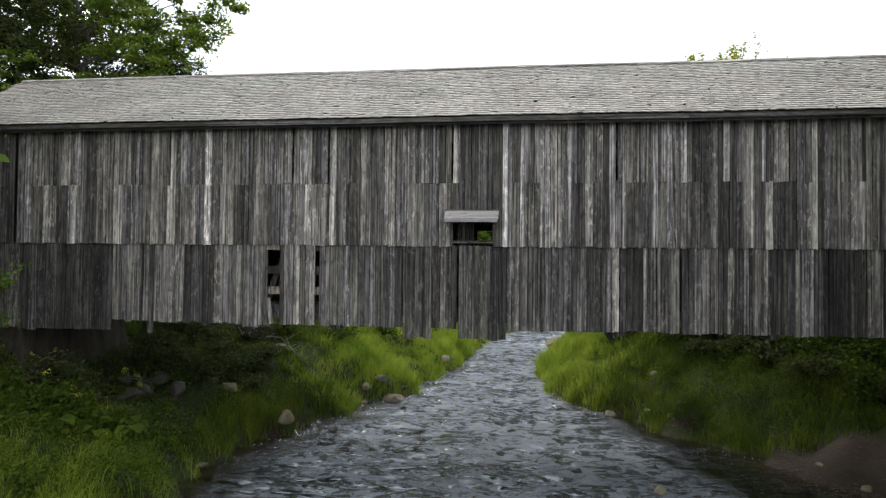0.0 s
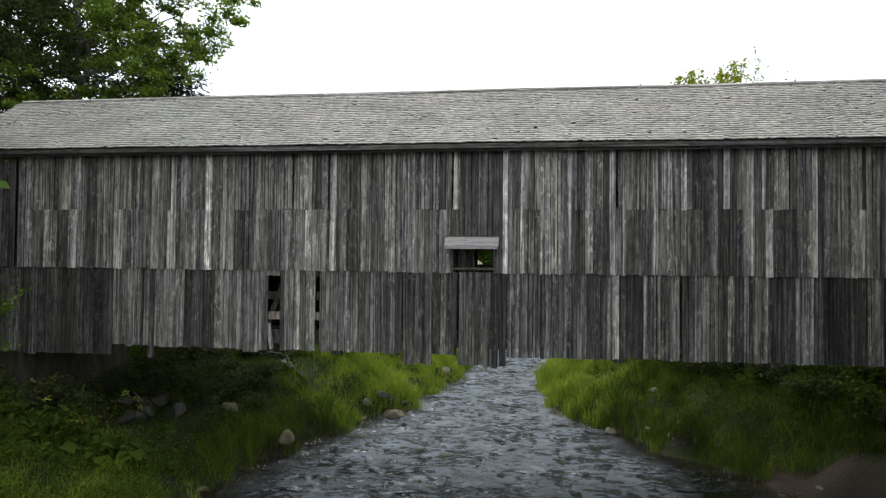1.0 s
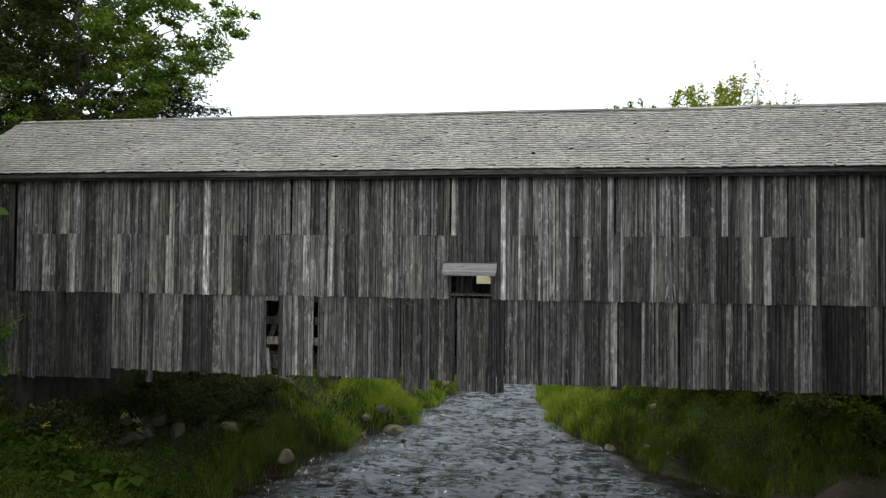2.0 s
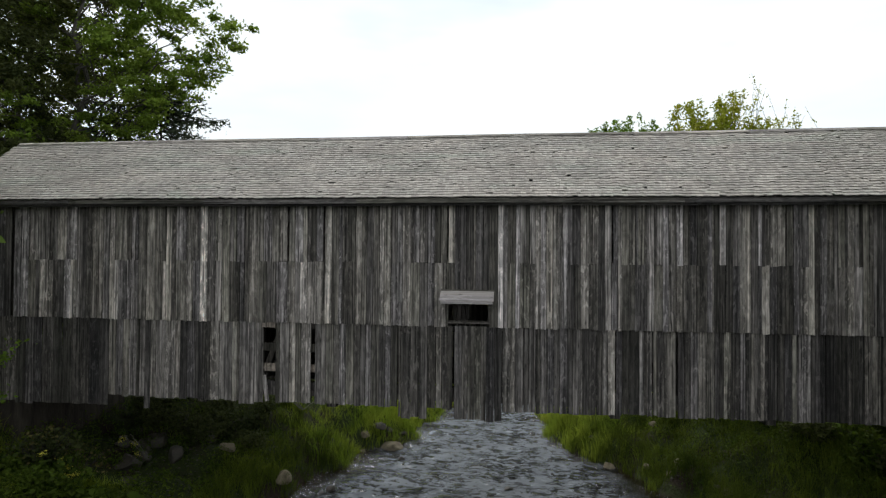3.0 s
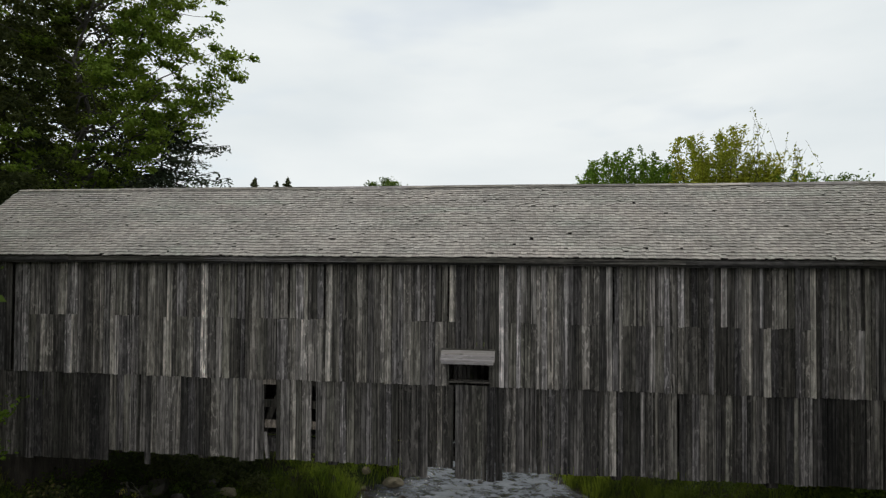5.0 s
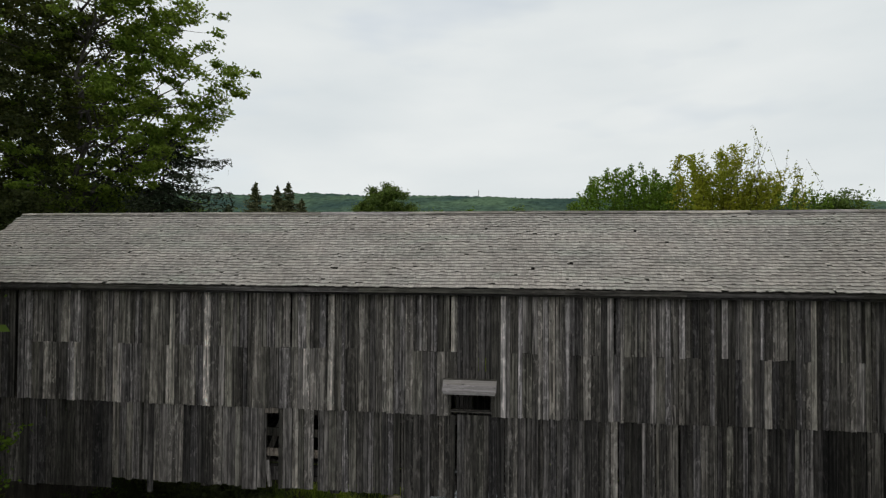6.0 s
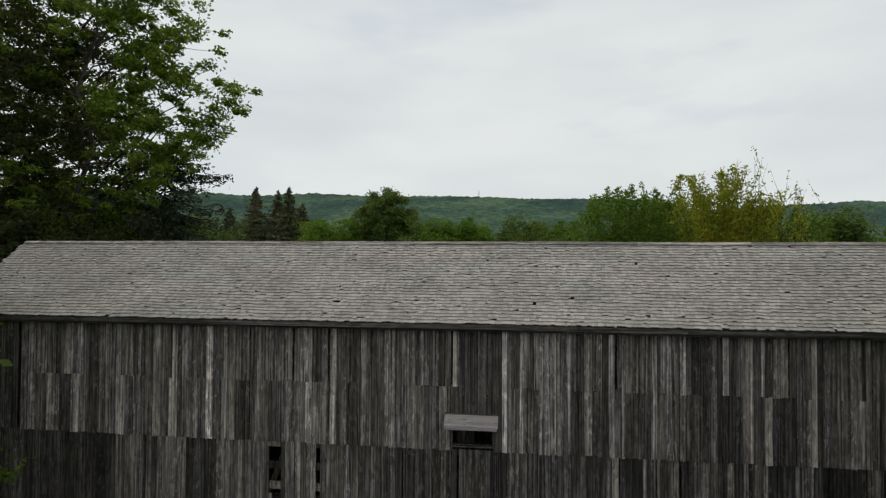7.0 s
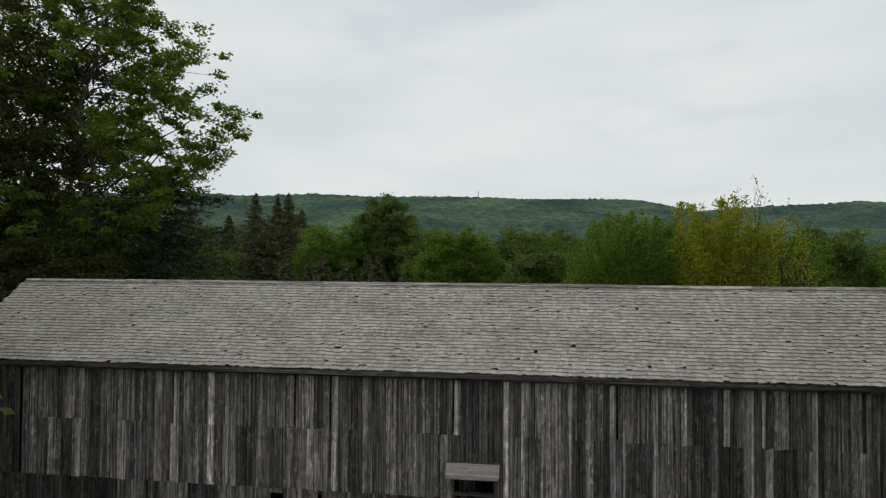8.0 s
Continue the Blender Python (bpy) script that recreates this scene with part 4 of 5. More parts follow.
spruce("spruce_tree", -27.0, 14.8, "dark drooping spruce tree half hidden by a maple", 16.0, 4.4, 0.15, 26, 6, 50, 0.32)

# saplings behind the bridge on the other bank
plume_tree("poplar_tree", 11.5, 13.2, "young poplar clump with yellowing upright leaves", (13.5, 14.8, 13.4, 13.4, 14.7, 14.4, 12.8, 13.7, 12.6), 2.1, POPLAR_LEAF, 46, 900, 0.15, 16)
plume_tree("willow_tree", 7.2, 16.2, "bushy bright green willow tree", (12.4, 14.2, 14.6, 14.2, 13.6), 2.9, WILLOW_LEAF, 60, 680, 0.16, 2)
plume_tree("willow_tree", 10.6, 18.5, "bushy bright green willow tree", (12.4, 13.4, 13.6, 13.0, 12.2), 2.8, WILLOW_LEAF, 48, 520, 0.17, 2)
plume_tree("willow_tree", 15.2, 17.0, "bushy olive-green willow tree", (12.0, 12.6, 12.4, 12.0), 2.4, WILLOW_LEAF, 40, 480, 0.17, 2)
plume_tree("poplar_tree", 14.3, 13.6, "thin sapling clump with nearly bare tips", (12.4, 12.9, 13.2, 12.4), 1.3, POPLAR_LEAF, 12, 240, 0.14, 12)
broadleaf("alder_tree", 19.9, 20.0, "small dark green alder tree", 11.7, 2.2, 0.15, FAR_LEAF, clumps=190, per=60, leaf=0.17, clump=0.7, limbs=9, trunk=0.14, stems=3, upright=0.8)
plume_tree("willow_tree", 23.5, 19.5, "bushy bright green willow tree", (10.4, 11.2, 11.4, 10.8), 2.8, WILLOW_LEAF, 44, 480, 0.18, 2)

# unseen trees added behind the camera to shade the banks and bridge ends
for x, y, h, w in ((-17.0, -8.5, 18.0, 6.2), (-21.5, -3.0, 16.0, 5.4), (16.4, -8.0, 18.0, 6.2), (20.0, -2.5, 15.0, 5.2)):
    broadleaf("streamside_tree", x, y, "leafy green tree added out of view to shade the near bank", h, w, 0.12, FAR_LEAF, clumps=420, per=60, leaf=0.34, clump=1.1, limbs=14, trunk=0.26, group="near bank trees")

# the tree line across the meadow
ROUND = "round-crowned dark green tree across the meadow"
broadleaf("oak_tree", -26.3, 102, ROUND, 20.2, 8.4, 0.05, FAR_LEAF, shape=0.55, clumps=560, per=120, leaf=0.40, clump=1.2, limbs=12, trunk=0.4)
for x, y, h, w in ((-48.0, 105, 21.6, 4.9), (-56.0, 106, 21.4, 5.2), (-52.2, 109, 20.6, 4.6), (-44.6, 104, 17.5, 4.6), (-60.6, 103, 16.5, 4.6)):
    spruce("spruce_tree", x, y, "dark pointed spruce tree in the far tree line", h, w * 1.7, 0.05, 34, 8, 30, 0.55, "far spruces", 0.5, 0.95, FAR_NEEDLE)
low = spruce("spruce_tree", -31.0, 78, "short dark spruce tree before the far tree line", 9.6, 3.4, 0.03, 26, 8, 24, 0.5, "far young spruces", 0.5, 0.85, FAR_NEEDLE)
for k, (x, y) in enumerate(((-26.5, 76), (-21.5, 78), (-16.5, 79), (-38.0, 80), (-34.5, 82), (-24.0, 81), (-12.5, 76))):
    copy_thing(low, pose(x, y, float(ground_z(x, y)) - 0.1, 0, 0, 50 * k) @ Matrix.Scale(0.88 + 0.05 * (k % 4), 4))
GREEN, LIGHT = "rounded mid-green tree in the far tree line", "rounded light green tree in the far tree line"
FORMS = [broadleaf("meadow_tree", x, y, label, h, w, 0.05, mat, shape=0.7, clumps=340, per=80, leaf=0.30, clump=1.0, limbs=10, trunk=0.22, group="far tree line")
         for x, y, h, w, mat, label in ((-36.5, 92, 14.0, 4.6, WILLOW_LEAF, LIGHT), (-66, 100, 15.5, 5.0, FAR_LEAF, GREEN), (-8.5, 62, 13.2, 3.9, WILLOW_LEAF, LIGHT), (3.6, 52, 12.8, 3.8, FAR_LEAF, GREEN))]
SPOTS = ((0, -31.5, 96, 1.0), (1, -73, 96, 1.05), (1, -60, 112, 1.0), (1, -52, 115, 1.05), (1, -44, 112, 0.95), (0, -39, 100, 0.98), (1, -19.5, 104, 0.85), (1, -14, 98, 0.82), (2, -4.2, 64, 0.97),
         (3, -12.8, 72, 0.95), (1, -7.0, 92, 0.80), (1, 0.0, 90, 0.82), (2, 8.4, 55, 0.95), (3, 12.5, 60, 1.0), (2, 17.0, 62, 1.0), (3, 21.5, 56, 0.95), (0, 26.0, 66, 0.9), (3, 30.0, 60, 1.0), (1, 35.0, 72, 0.85),
         (3, 40.0, 62, 0.85), (1, 48.0, 85, 0.9), (0, 56.0, 90, 0.95), (3, 0.5, 70, 1.0), (2, 5.0, 78, 1.0), (1, 10.0, 92, 0.85), (1, 20.0, 95, 0.85), (1, -25.0, 112, 0.8), (1, -82, 104, 1.1), (0, -80, 90, 0.95), (3, 47, 66, 0.75))
for k, (i, x, y, size) in enumerate(SPOTS):
    copy_thing(FORMS[i], pose(x, y, float(ground_z(x, y)) - 0.1, 0, 0, 77 * k) @ Matrix.Scale(size, 4))


def far_wood():
    """The wood that closes the valley behind the tree line, too far off to count."""
    n = 420
    x, y = rng.uniform(-420, 420, n), rng.uniform(150, 420, n)
    at = []
    for a, b in zip(x, y):
        h, w = rng.uniform(9, 15), rng.uniform(3.5, 6)
        d = rng.normal(size=(120, 3))
        d /= np.linalg.norm(d, axis=1)[:, None]
        at.append(np.array([a, b, float(ground_z(a, b)) + h * 0.5]) + d * np.array([w, w, h * 0.5]) * rng.uniform(0.7, 1.05, (120, 1)))
    v, f = leaves(np.concatenate(at), 2.1, None, 0.8)
    ob = solid("far_wood", mesh_of("far_wood", v, f), FAR_LEAF, Matrix(), "dense green woodland closing the far meadow", "woodland", "", "stuff")


far_wood()


def mast():
    x, y = -104.0, 1490.0
    z = float(hill_top(x)) - 1
    root = thing("radio_mast", (x, y, z), "thin grey lattice radio mast on the hilltop", "mast")
    for k in range(3):
        a = 2.094 * k
        part("leg", Heap().tube([(1.6 * math.cos(a), 1.6 * math.sin(a), 0), (0.3 * math.cos(a), 0.3 * math.sin(a), 27)], (0.4, 0.3), 5).mesh("leg"), CONCRETE, root)
    h = Heap()
    for k in range(9):
        for j in range(3):
            a, b, u, w = 2.094 * j, 2.094 * (j + 1), 1.6 - 0.14 * k, 1.6 - 0.14 * (k + 1)
            h.tube([(u * math.cos(a), u * math.sin(a), 3.0 * k), (w * math.cos(b), w * math.sin(b), 3.0 * k + 3)], (0.14, 0.14), 4)
    part("brace", h.mesh("brace"), CONCRETE, root, "", "stuff")


mast()


# ---- banks: grass, weeds, shrubs, stones, fallen wood ----
def outside(x, y):
    wob = 0.25 * np.sin(1.7 * y + 0.6 * np.sin(0.9 * x)) + 0.14 * np.sin(4.1 * y + 1.3)
    return np.maximum(left_edge(y) + wob - x, x - right_edge(y) - 0.8 * wob)


def blades(name, x, y, d, patch, per, thin, mat, label):
    """Tufts of bent blades at the places given, taller near the water."""
    tall = (0.32 + 0.5 * patch + 0.25 * np.exp(-((d - 0.6) / 0.7) ** 2)) * rng.uniform(0.6, 1.2, len(x))
    tussock = 0.5 + 0.5 * np.sin(2.6 * x + 1.3 * np.sin(1.9 * y)) * np.sin(2.9 * y + 0.8 * x)
    tall = tall * (0.62 + 0.72 * tussock)
    bx = np.repeat(x, per) + rng.normal(0, 0.13, len(x) * per)
    by = np.repeat(y, per) + rng.normal(0, 0.13, len(x) * per)
    bz = np.maximum(ground_z(bx, by), WATER_Z - 0.08) - 0.03
    t = np.repeat(tall, per) * rng.uniform(0.55, 1.2, len(bx))
    sway = np.repeat(rng.uniform(0, 6.28, len(x)), per) + rng.normal(0, 0.7, len(bx))
    bend = rng.uniform(0.15, 0.75, len(bx)) * t
    lx, ly = np.cos(sway) * bend, np.sin(sway) * bend
    w = thin * (rng.uniform(0.006, 0.013, len(bx)) + 0.0006 * np.maximum(by, 0))
    face = rng.uniform(0, 3.14, len(bx))
    wx, wy = np.cos(face) * w, np.sin(face) * w * 0.5
    P = lambda u, k, s: np.stack([bx + lx * u * u + s * wx * k, by + ly * u * u + s * wy * k, bz + t * (u - 0.28 * u * u * (bend / t))], 1)
    v = np.stack([P(0, 1, -1), P(0, 1, 1), P(0.55, 0.8, 1), P(0.55, 0.8, -1), P(1, 0.12, 1), P(1, 0.12, -1)], 1).reshape(-1, 3)
    k = np.arange(len(bx))[:, None] * 6
    f = np.concatenate([k + [0, 1, 2, 3], k + [3, 2, 4, 5]], 1).reshape(-1, 4)
    solid(name, mesh_of(name, v, f), mat, Matrix(), label, "grass", "", "stuff")


def make_grass():
    n = 52000
    x, y = rng.uniform(-18, 24, n), -6.0 + 52 * rng.uniform(0, 1, n) ** 1.25
    d = outside(x, y)
    patch = np.sin(0.9 * x + 1.1 * np.sin(0.7 * y)) * np.sin(0.8 * y + 0.5 * x) * 0.5 + 0.5
    keep = (d > -0.16) & (rng.uniform(0, 1, n) < 0.6 + 0.4 * patch)
    mud = np.hypot(x - 11.0, y - 2.2) + rng.normal(0, 0.3, n) < 2.7
    keep &= ~mud & ~((y > 40) & (x < 4))
    keep &= ~((x < 0) & (y < 3.5) & (rng.uniform(0, 1, n) < 0.45))
    abut = (x < -8.9) & (y > 0.3) & (y < 8.8)
    keep &= ~(abut & (rng.uniform(0, 1, n) < 0.94))
    keep &= ~((np.hypot((x + 9.8) / 2.4, (y - 10.7) / 1.3) < 1) & (rng.uniform(0, 1, n) < 0.85))
    # darker blades replace the grass where shade is put into the banks' colour
    shade_share = np.where(x > 0, np.clip(0.6 + (11.5 - y) / 9 + (x - 6) / 7, 0, 1), np.clip((9.5 - y) / 3, 0, 1) * np.clip((y + 0.2) / 1.6, 0, 1))
    shade_share = np.maximum(shade_share, np.clip((-7.0 - x) / 2, 0, 1) * np.clip(y / 2, 0, 1))
    shade_grass = rng.uniform(0, 1, n) < shade_share
    flank = np.clip((np.abs(x - 0.5) - 7.5) / 3.0, 0, 1) * np.clip((y - 3) / 3, 0, 1)
    keep &= shade_grass | (rng.uniform(0, 1, n) > 0.72 * flank)
    a, b = keep & ~shade_grass, keep & shade_grass
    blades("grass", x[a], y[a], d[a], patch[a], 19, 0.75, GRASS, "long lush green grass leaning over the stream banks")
    blades("shade_grass", x[b], y[b], d[b], patch[b], 20, 0.75, SHADE_GRASS, "fine bank grass, its green darkened to stand in for shade")


def make_weeds():
    """Rank small-leaved growth beside and under the bridge, its colour darkened for the shade there, thinner beyond it.
    """
    n = 19000
    x, y = rng.uniform(-18, 22, n), -5 + 27 * rng.uniform(0, 1, n) ** 1.6
    d = outside(x, y)
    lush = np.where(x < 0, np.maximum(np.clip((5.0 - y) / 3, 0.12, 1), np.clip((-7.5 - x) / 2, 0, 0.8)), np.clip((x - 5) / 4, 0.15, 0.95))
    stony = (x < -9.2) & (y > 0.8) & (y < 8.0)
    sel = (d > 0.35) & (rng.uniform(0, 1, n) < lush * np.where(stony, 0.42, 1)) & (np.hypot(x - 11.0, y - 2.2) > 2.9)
    x, y = x[sel], y[sel]
    per = 20
    lift = 0.5 + 0.5 * np.sin(1.9 * x + 0.8) * np.sin(1.6 * y + 0.5 * x)
    h = np.repeat((0.22 + 0.5 * lift) * rng.uniform(0.6, 1.2, len(x)), per)
    cx, cy = np.repeat(x, per) + rng.normal(0, 0.15, len(x) * per), np.repeat(y, per) + rng.normal(0, 0.15, len(x) * per)
    at = np.stack([cx, cy, ground_z(cx, cy) + h * rng.uniform(0.05, 1.0, len(cx))], 1)
    v, f = leaves(at, 0.10, None, 0.5, 0.35)
    solid("weeds", mesh_of("weeds", v, f), WEED, Matrix(), "rank weeds, their green darkened to put shade on the bank", "weeds", "", "stuff")


def make_burdock():
    """A few big-leaved plants at the foot of the bank."""
    r = random.Random(9)
    for x, y in ((-10.4, -0.6), (-10.9, -1.1), (-9.7, -0.2), (-11.3, -0.2), (-10.3, -2.4), (-9.9, -1.5), (-11.9, -1.0), (-9.2, -1.0)):
        z = float(ground_z(x, y))
        root = thing("burdock", (x, y, z), "broad-leaved green burdock plant on the bank", "plant", "burdocks")
        for k in range(9):
            a, ln, up = 0.7 * k + r.uniform(-0.2, 0.2), r.uniform(0.22, 0.42), r.uniform(0.35, 0.8)
            v, f = [], []
            for i in range(5):
                u = i / 4
                w = 0.5 * ln * math.sin(math.pi * (0.12 + 0.86 * u)) ** 0.8
                for j, o in enumerate((-w, 0.0, w)):
                    out = 0.12 + ln * u
                    v.append((math.cos(a) * out - math.sin(a) * o, math.sin(a) * out + math.cos(a) * o, up + 0.12 * ln * u - 0.5 * ln * u * u + 0.25 * abs(o)))
                if i:
                    b = 3 * (i - 1)
                    f += [(b, b + 1, b + 4, b + 3), (b + 1, b + 2, b + 5, b + 4)]
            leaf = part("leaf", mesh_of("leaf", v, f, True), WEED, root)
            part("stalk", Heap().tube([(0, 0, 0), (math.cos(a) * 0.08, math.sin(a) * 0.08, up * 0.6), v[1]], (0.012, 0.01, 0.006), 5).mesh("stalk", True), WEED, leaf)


def make_goldenrod():
    """Loose stands of yellow-flowered stems above the weeds."""
    r = random.Random(31)
    for x, y in ((-11.2, -1.0), (-11.0, -0.8), (-10.9, -1.25), (-11.5, -0.7), (-10.75, -1.0), (-11.4, -1.3), (-11.0, 1.4), (-10.5, 1.3), (-10.8, 1.7)):
        root = thing("goldenrod", (x, y, float(ground_z(x, y)) - 0.02), "thin green goldenrod stem with a small yellow head", "flower", "goldenrods")
        h = r.uniform(0.75, 1.15)
        line = limb_points((0, 0, 0), (r.uniform(-0.15, 0.15), r.uniform(-0.1, 0.1), h), 0, 6, r)
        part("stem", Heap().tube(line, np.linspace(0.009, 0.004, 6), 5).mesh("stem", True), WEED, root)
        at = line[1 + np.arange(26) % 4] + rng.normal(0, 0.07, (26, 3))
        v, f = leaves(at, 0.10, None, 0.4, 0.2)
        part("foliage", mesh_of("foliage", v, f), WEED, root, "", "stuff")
        v, f = leaves(line[-1] + rng.normal(0, 1, (34, 3)) * np.array([0.06, 0.06, 0.05]), 0.045, None, 0.8)
        part("flower_head", mesh_of("flower_head", v, f), YELLOW, root, "small yellow flower head", "stuff")


make_burdock()
make_goldenrod()
make_grass()
make_weeds()


def shrub(x, y, h, w, mat, label, n=60, per=22, leaf=0.11, stems=7, base=None):
    z = float(ground_z(x, y)) - 0.05 if base is None else base
    root = thing("shrub", (x, y, z), label, "shrub", "bank shrubs")
    r = random.Random(int(abs(x * 91 + y * 37)))
    wood, ends = Heap(), []
    for k in range(stems):
        a = 6.283 * k / stems + r.uniform(-0.4, 0.4)
        e = np.array([math.cos(a) * w * r.uniform(0.2, 1), math.sin(a) * w * r.uniform(0.2, 1), h * r.uniform(0.6, 1.0)])
        line = limb_points((0, 0, 0), e, 0.08 * h, 6, r)
        wood.tube(line, np.linspace(0.025, 0.006, 6) * (0.6 + 0.3 * h), 5)
        for q in range(max(2, n // stems)):
            p = line[r.randint(2, 5)]
            t = p + np.array([r.gauss(0, 0.25) * w, r.gauss(0, 0.25) * w, r.gauss(0.02, 0.12) * h])
            wood.tube(limb_points(p, t, 0, 3, r), (0.008, 0.006, 0.003), 3)
            ends.append(t)
    ends = np.array(ends)
    at = (ends[:, None, :] + rng.normal(size=(len(ends), per, 3)) * np.array([0.16, 0.16, 0.11]) * (0.5 + 0.5 * w)).reshape(-1, 3)
    at = at[at[:, 2] > 0.03]
    v, f = leaves(at, leaf, None, 0.7)
    part("stem", wood.mesh("stem", True), BARK, root, "", "stuff")
    part("foliage", mesh_of("foliage", v, f), mat, root, "", "stuff")


for x, y, h, w in ((-12.4, -0.5, 1.35, 0.9), (-11.6, 0.1, 1.1, 0.9)):
    shrub(x, y, h, w, BRAMBLE, "straggling reddish-olive bramble with arching canes", 40, 5, 0.10, 11)
# shrubs added to darken the hollow, shade being put into their leaf colour
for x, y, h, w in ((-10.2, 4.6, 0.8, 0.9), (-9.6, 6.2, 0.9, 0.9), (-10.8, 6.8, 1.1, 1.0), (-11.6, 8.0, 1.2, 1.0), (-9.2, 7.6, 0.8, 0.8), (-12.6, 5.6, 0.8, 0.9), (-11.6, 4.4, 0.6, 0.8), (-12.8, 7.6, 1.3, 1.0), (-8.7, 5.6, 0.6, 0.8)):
    shrub(x, y, h, w, OLIVE_LEAF, "low leafy shrub, its leaves darkened for the shade under the bridge", 60, 26, 0.12)
BRIGHT, DULL = "leafy bright green shrub on the bank", "straggling shrub, dull green with the bridge's shade in its colour"
shrub(-14.3, -0.9, 4.0, 1.0, WILLOW_LEAF, "yellow-green leafy bush against the bridge", 70, 26, 0.12, 9)
shrub(-14.75, -0.7, 8.4, 0.75, POPLAR_LEAF, "thin yellow-green sapling against the bridge", 26, 12, 0.13, 4)
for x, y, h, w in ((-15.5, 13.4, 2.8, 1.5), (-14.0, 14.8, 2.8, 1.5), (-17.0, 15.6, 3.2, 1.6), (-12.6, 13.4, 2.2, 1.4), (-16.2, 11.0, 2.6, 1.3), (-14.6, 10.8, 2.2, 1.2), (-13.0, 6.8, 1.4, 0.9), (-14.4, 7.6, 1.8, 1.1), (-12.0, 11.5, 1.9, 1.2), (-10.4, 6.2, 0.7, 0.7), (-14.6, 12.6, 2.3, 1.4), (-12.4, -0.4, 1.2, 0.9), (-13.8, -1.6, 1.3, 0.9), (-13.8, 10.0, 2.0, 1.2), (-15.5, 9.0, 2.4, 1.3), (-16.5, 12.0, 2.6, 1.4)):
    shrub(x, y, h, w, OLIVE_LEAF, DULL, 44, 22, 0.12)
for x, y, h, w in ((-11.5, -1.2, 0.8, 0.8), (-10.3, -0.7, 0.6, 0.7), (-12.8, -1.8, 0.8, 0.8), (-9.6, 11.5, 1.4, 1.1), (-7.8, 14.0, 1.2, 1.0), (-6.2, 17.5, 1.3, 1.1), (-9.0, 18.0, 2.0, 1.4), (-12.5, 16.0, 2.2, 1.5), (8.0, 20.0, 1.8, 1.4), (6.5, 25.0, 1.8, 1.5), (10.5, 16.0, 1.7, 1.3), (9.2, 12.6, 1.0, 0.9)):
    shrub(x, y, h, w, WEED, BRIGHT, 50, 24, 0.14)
for x, y, h, w in ((13.9, 3.6, 1.2, 0.9), (14.4, 2.2, 1.4, 1.0), (15.4, 1.0, 1.5, 1.1), (13.6, 5.4, 1.2, 0.9), (15.4, 5.2, 1.5, 1.1), (16.6, 4.0, 1.8, 1.2), (14.6, 8.8, 2.0, 1.3), (16.0, 7.4, 2.2, 1.4), (13.0, 8.8, 1.3, 1.0), (12.0, 11.6, 1.7, 1.2), (10.2, 13.6, 1.6, 1.2), (11.8, 8.4, 0.9, 0.8), (9.6, 10.4, 0.8, 0.8), (13.4, 12.4, 2.2, 1.4), (12.6, 6.6, 0.8, 0.8), (15.5, 6.4, 1.4, 1.1), (13.2, 10.5, 1.9, 1.3), (15.0, 9.0, 2.1, 1.4), (16.5, 11.5, 2.6, 1.6), (12.0, 13.0, 1.7, 1.2), (14.2, 7.4, 1.3, 1.0), (17.5, 8.2, 2.2, 1.5), (14.0, 14.5, 2.2, 1.5), (11.3, 10.0, 0.9, 0.8), (18.0, 14.0, 2.6, 1.6)):
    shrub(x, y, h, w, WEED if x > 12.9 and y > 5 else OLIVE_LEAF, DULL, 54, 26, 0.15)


def stone_mesh(seed, flat=0.6):
    bm = bmesh.new()
    bmesh.ops.create_icosphere(bm, subdivisions=3, radius=0.56)
    r = random.Random(seed)
    planes = [(Vector((r.gauss(0, 1), r.gauss(0, 1), r.gauss(0, 0.8))).normalized(), r.uniform(0.22, 0.40)) for _ in range(6)]
    planes += [(Vector((a + r.gauss(0, 0.12), b + r.gauss(0, 0.12), c + r.gauss(0, 0.12))).normalized(), r.uniform(0.30, 0.42)) for a, b, c in ((1, 0, 0.3), (-1, 0, 0.25), (0, 1, 0.4), (0.3, -1, 0.35))]
    for v in bm.verts:
        n = noise.noise(v.co * 2.3 + Vector((seed * 3.7, seed, 0))) * 0.22 + noise.noise(v.co * 6 + Vector((seed, 0, 9))) * 0.06
        v.co *= 1 + 0.5 * n
        for d, reach in planes:
            over = v.co.dot(d) - reach
            if over > 0:
                v.co -= d * over * 0.86
        v.co.z *= flat
    me = bpy.data.meshes.new("stone")
    bm.to_mesh(me)
    bm.free()
    return me


def stone(x, y, size, flat=0.6, mat=STONE, label="rounded tan stone at the water's edge", sink=0.25, turn=0.0, z=None):
    me = stone_mesh(x * 1.3 + y, flat)
    g = float(ground_z(x, y)) if z is None else z
    if z is None and g < WATER_Z - 0.05:
        g = WATER_Z - 0.06
    solid("stone", me, mat, Matrix.Translation((x, y, g + size * flat * (0.5 - sink))) @ pose(0, 0, 0, 0, 0, turn) @ Matrix.Scale(size, 4), label, "stone", "stream stones")


TAN = "rounded tan stone at the water's edge"
stone(-6.98, 4.9, 0.72, 0.75, STONE, TAN, 0.1, 20)
stone(-5.24, 5.2, 0.5, 0.55, WETSTONE, "wet brown stone in the shallows", 0.1, 50)
stone(-4.05, 10.6, 1.2, 0.3, STONE, "flat mossy slab of stone at the water's edge", 0.1, -15)
stone(-4.7, 10.9, 0.8, 0.45, WETSTONE, "dark wet stone at the water's edge", 0.1, 30)
stone(-5.3, 10.4, 0.5, 0.6, STONE, TAN, 0.1, 60)
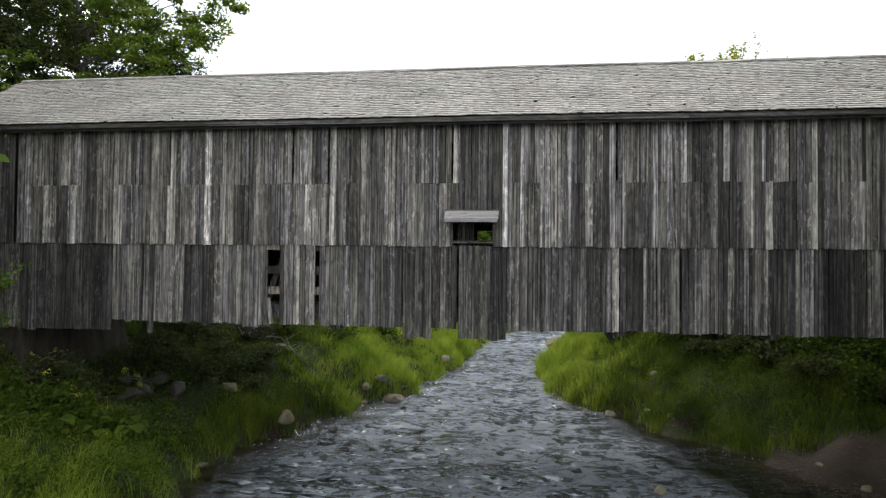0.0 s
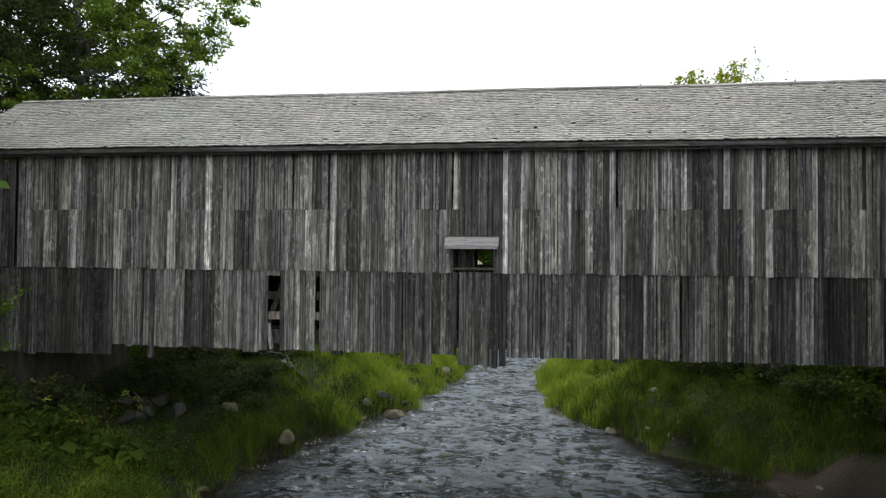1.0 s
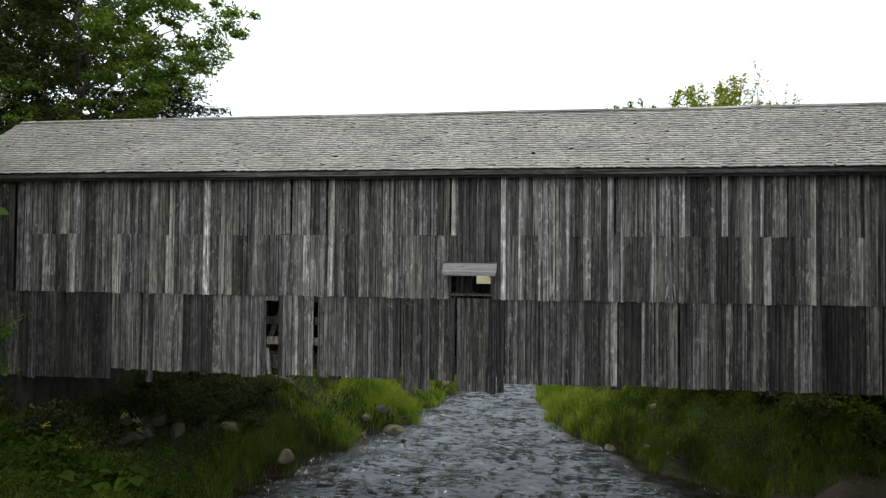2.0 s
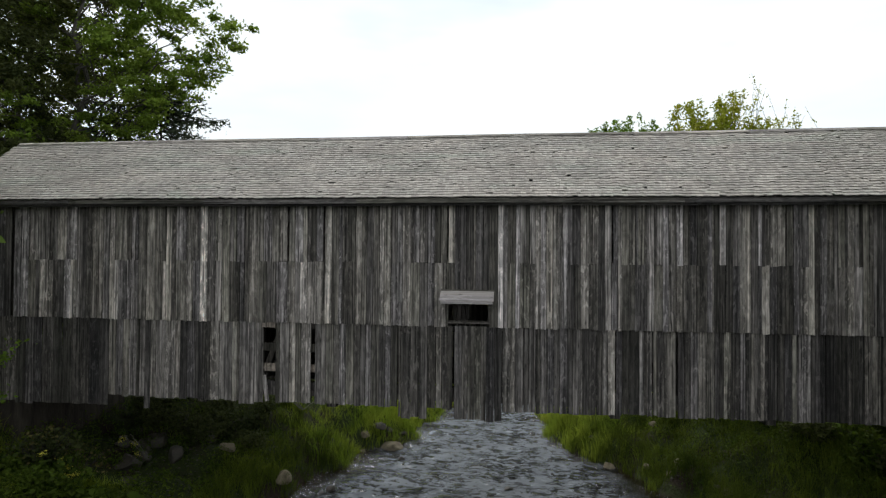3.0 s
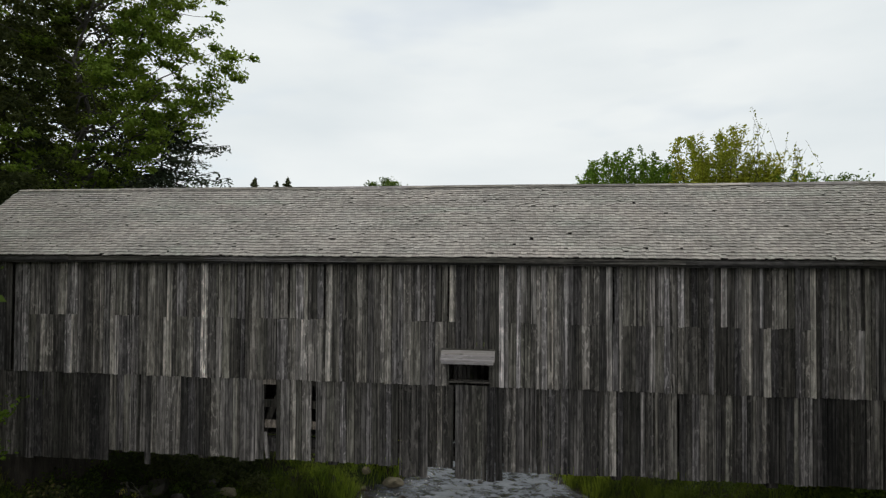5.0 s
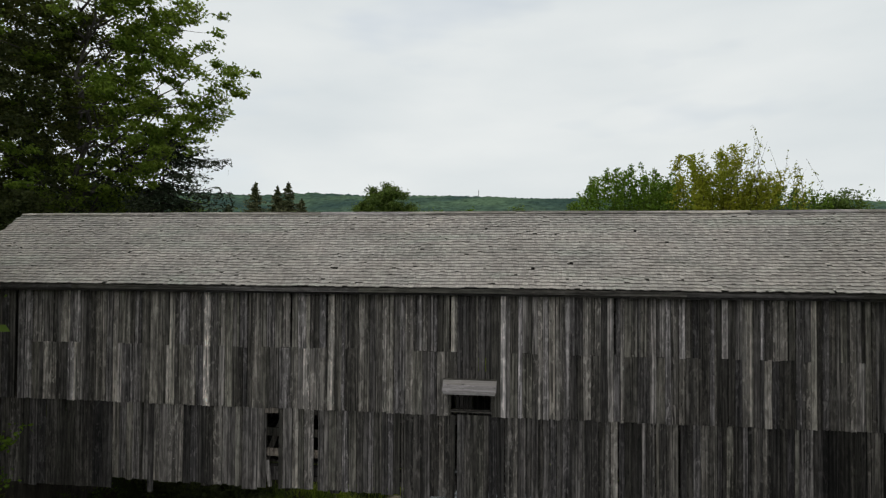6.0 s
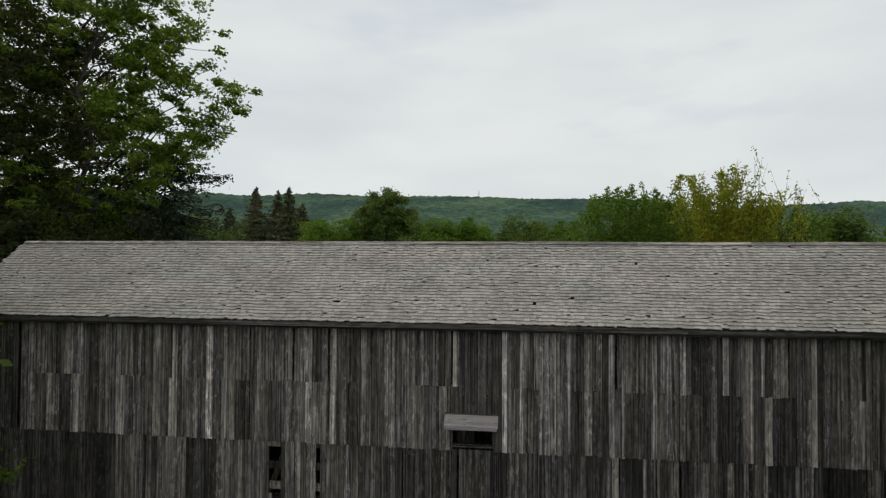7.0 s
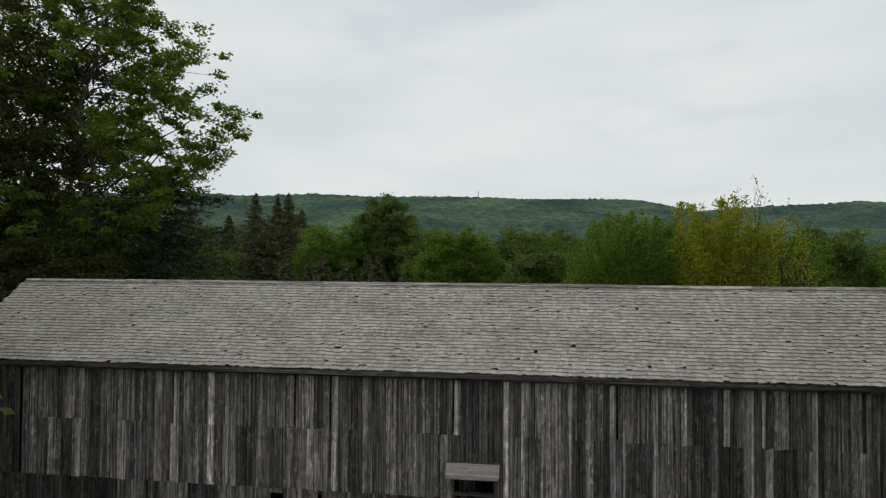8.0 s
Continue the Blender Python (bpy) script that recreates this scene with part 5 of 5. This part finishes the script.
stone(8.0, 7.5, 0.5, 0.85, STONE, TAN, 0.1, 10)
stone(-9.1, 4.6, 0.7, 0.6, STONE, TAN, 0.1, 80)
stone(-9.9, 4.9, 0.5, 0.6, WETSTONE, "dark stone on the shaded bank", 0.1, 20)
stone(5.6, 9.4, 0.55, 0.6, STONE, TAN, 0.1, 0)
stone(7.75, 10.6, 0.45, 0.6, STONE, TAN, 0.1, 40)
stone(-8.0, 0.75, 0.36, 0.7, STONE, "small pale stone on wet mud", 0.05, 10)
stone(5.75, 0.95, 0.42, 0.5, STONE, "small tan stone standing out of the water", 0.0, 40)
stone(9.25, 5.8, 0.5, 0.5, STONE, TAN, 0.1, 10)
stone(9.0, 6.1, 0.3, 0.5, WETSTONE, "dark wet stone at the water's edge", 0.1, 10)
stone(4.75, 30.5, 2.0, 0.4, STONE, "broad pale slab of stone beside the rapids", 0.15, 10)
stone(-2.6, 18.9, 0.8, 0.5, STONE, TAN, 0.15, 10)
for k in range(11):
    r = random.Random(40 + k)
    stone(-12.0 + r.uniform(-0.3, 2.2), 1.0 + 4.6 * r.random(), r.uniform(0.45, 1.0), r.uniform(0.5, 0.75), WETSTONE, "dark rubble stone at the foot of the abutment", 0.15, r.uniform(0, 180))
for k in range(12):
    r = random.Random(80 + k)
    y = r.uniform(0.5, 22)
    u = r.random()
    x = float(left_edge(y)) * (1 - u) + float(right_edge(y)) * u
    stone(x, y, r.uniform(0.18, 0.42), 0.55, WETSTONE, "dark wet stone breaking the stream's surface", 0.12, r.uniform(0, 180))
for k in range(16):
    r = random.Random(140 + k)
    y = r.uniform(-1, 20)
    x = float(left_edge(y)) - r.uniform(0.0, 0.7) if k % 2 else float(right_edge(y)) + r.uniform(0.0, 0.9)
    stone(x, y, r.uniform(0.15, 0.4), 0.6, r.choice((STONE, WETSTONE)), "small stone half sunk in the bank", 0.2, r.uniform(0, 180))


def make_pebbles():
    n = 420
    x, y = rng.uniform(7.5, 15, n), rng.uniform(-1.5, 8.5, n)
    x2, y2 = rng.uniform(-11, -6, 1400), rng.uniform(-2, 7, 1400)
    x, y = np.concatenate([x, x2]), np.concatenate([y, y2])
    d = outside(x, y)
    s = (d > -1.0) & (d < 3.0)
    x, y = x[s], y[s]
    c = np.array([(1, 0, 0), (0, 1, 0), (-1, 0, 0), (0, -1, 0), (0, 0, 1)], float)
    size = rng.uniform(0.02, 0.075, (len(x), 1, 1))
    v = np.stack([x, y, ground_z(x, y) + 0.005], 1)[:, None, :] + c * size * rng.uniform(0.6, 1.2, (len(x), 5, 1)) * np.array([1, 1, 0.6])
    k = np.arange(len(x))[:, None] * 5
    f = np.concatenate([k + [0, 1, 4], k + [1, 2, 4], k + [2, 3, 4], k + [3, 0, 4]], 1).reshape(-1, 3)
    solid("pebbles", mesh_of("pebbles", v.reshape(-1, 3), f), WETSTONE, Matrix(), "scattered brown gravel along the muddy edge", "gravel", "", "stuff")


make_pebbles()


def fallen_branch(x, y, to, label, rad=0.06, twigs=6, lift=0.15):
    r = random.Random(int(abs(x * 57 + y * 11)))
    z = float(ground_z(x, y))
    root = thing("fallen_branch", (x, y, z), label, "dead branch", "driftwood")
    line = limb_points((0, 0, 0.02), to, lift, 8, r)
    part("stem", Heap().tube(line, np.linspace(rad, rad * 0.3, 8), 7).mesh("stem", True), DEADWOOD, root)
    for k in range(twigs):
        p = line[r.randint(2, 7)]
        e = p + np.array([r.gauss(0, 0.4), r.gauss(0, 0.3), r.uniform(0.0, 0.5)])
        part("twig", Heap().tube(limb_points(p, e, 0, 5, r), np.linspace(rad * 0.4, 0.006, 5), 5).mesh("twig", True), DEADWOOD, root)


def lie(x, y, x2, y2, up, label, rad=0.06, twigs=6):
    fallen_branch(x, y, (x2 - x, y2 - y, float(ground_z(x2, y2) - ground_z(x, y)) + up), label, rad, twigs)


lie(-10.0, 10.3, -7.8, 9.0, 0.25, "bleached fallen branch lying over the grass", 0.085, 9)
lie(-9.8, 9.9, -8.1, 8.8, 0.5, "bleached fallen branch lying over the grass", 0.05, 6)
lie(-10.9, 10.7, -9.2, 10.2, 0.3, "forked grey fallen branch on the bank", 0.05, 5)
lie(-13.9, 11.0, -13.6, 11.2, 1.7, "dead grey trunk leaning on the bank", 0.10, 4)
lie(-13.0, 8.6, -15.2, 8.9, 0.9, "grey dead branch tangle under the bridge", 0.05, 8)
lie(-12.2, 9.4, -14.0, 10.2, 1.0, "grey dead branch tangle under the bridge", 0.045, 8)
lie(-12.6, 3.4, -10.9, 2.4, 0.1, "grey driftwood stick among the rubble", 0.05, 3)


def brush_heap():
    """A tangle of dead roots and sticks caught on the bank."""
    x, y = -11.2, 10.6
    root = thing("brush_heap", (x, y, float(ground_z(x, y))), "dark tangle of dead roots and sticks on the bank", "brush heap")
    r = random.Random(77)
    core = bmesh.new()
    bmesh.ops.create_icosphere(core, subdivisions=3, radius=0.5)
    for v in core.verts:
        v.co *= 1 + 0.35 * noise.noise(v.co * 2.1) + 0.15 * noise.noise(v.co * 6)
        v.co.z = v.co.z * 0.75 + 0.35
    me = bpy.data.meshes.new("root_wad")
    core.to_mesh(me)
    core.free()
    part("root_wad", me, BARK, root)
    for k in range(85):
        a = r.uniform(0, 6.28)
        p = np.array([math.cos(a) * r.uniform(0.1, 1.0), math.sin(a) * r.uniform(0.1, 0.7), r.uniform(0.1, 1.0)])
        e = p + np.array([r.gauss(0.3, 0.7), r.gauss(-0.2, 0.4), r.gauss(0.1, 0.35)])
        e[2] = max(e[2], 0.02)
        rad = r.uniform(0.012, 0.035)
        part("stick", Heap().tube(limb_points(p, e, 0.05, 6, r), np.linspace(rad, rad * 0.3, 6), 5).mesh("stick", True), r.choice((BARK, BARK, DEADWOOD)), root)


brush_heap()
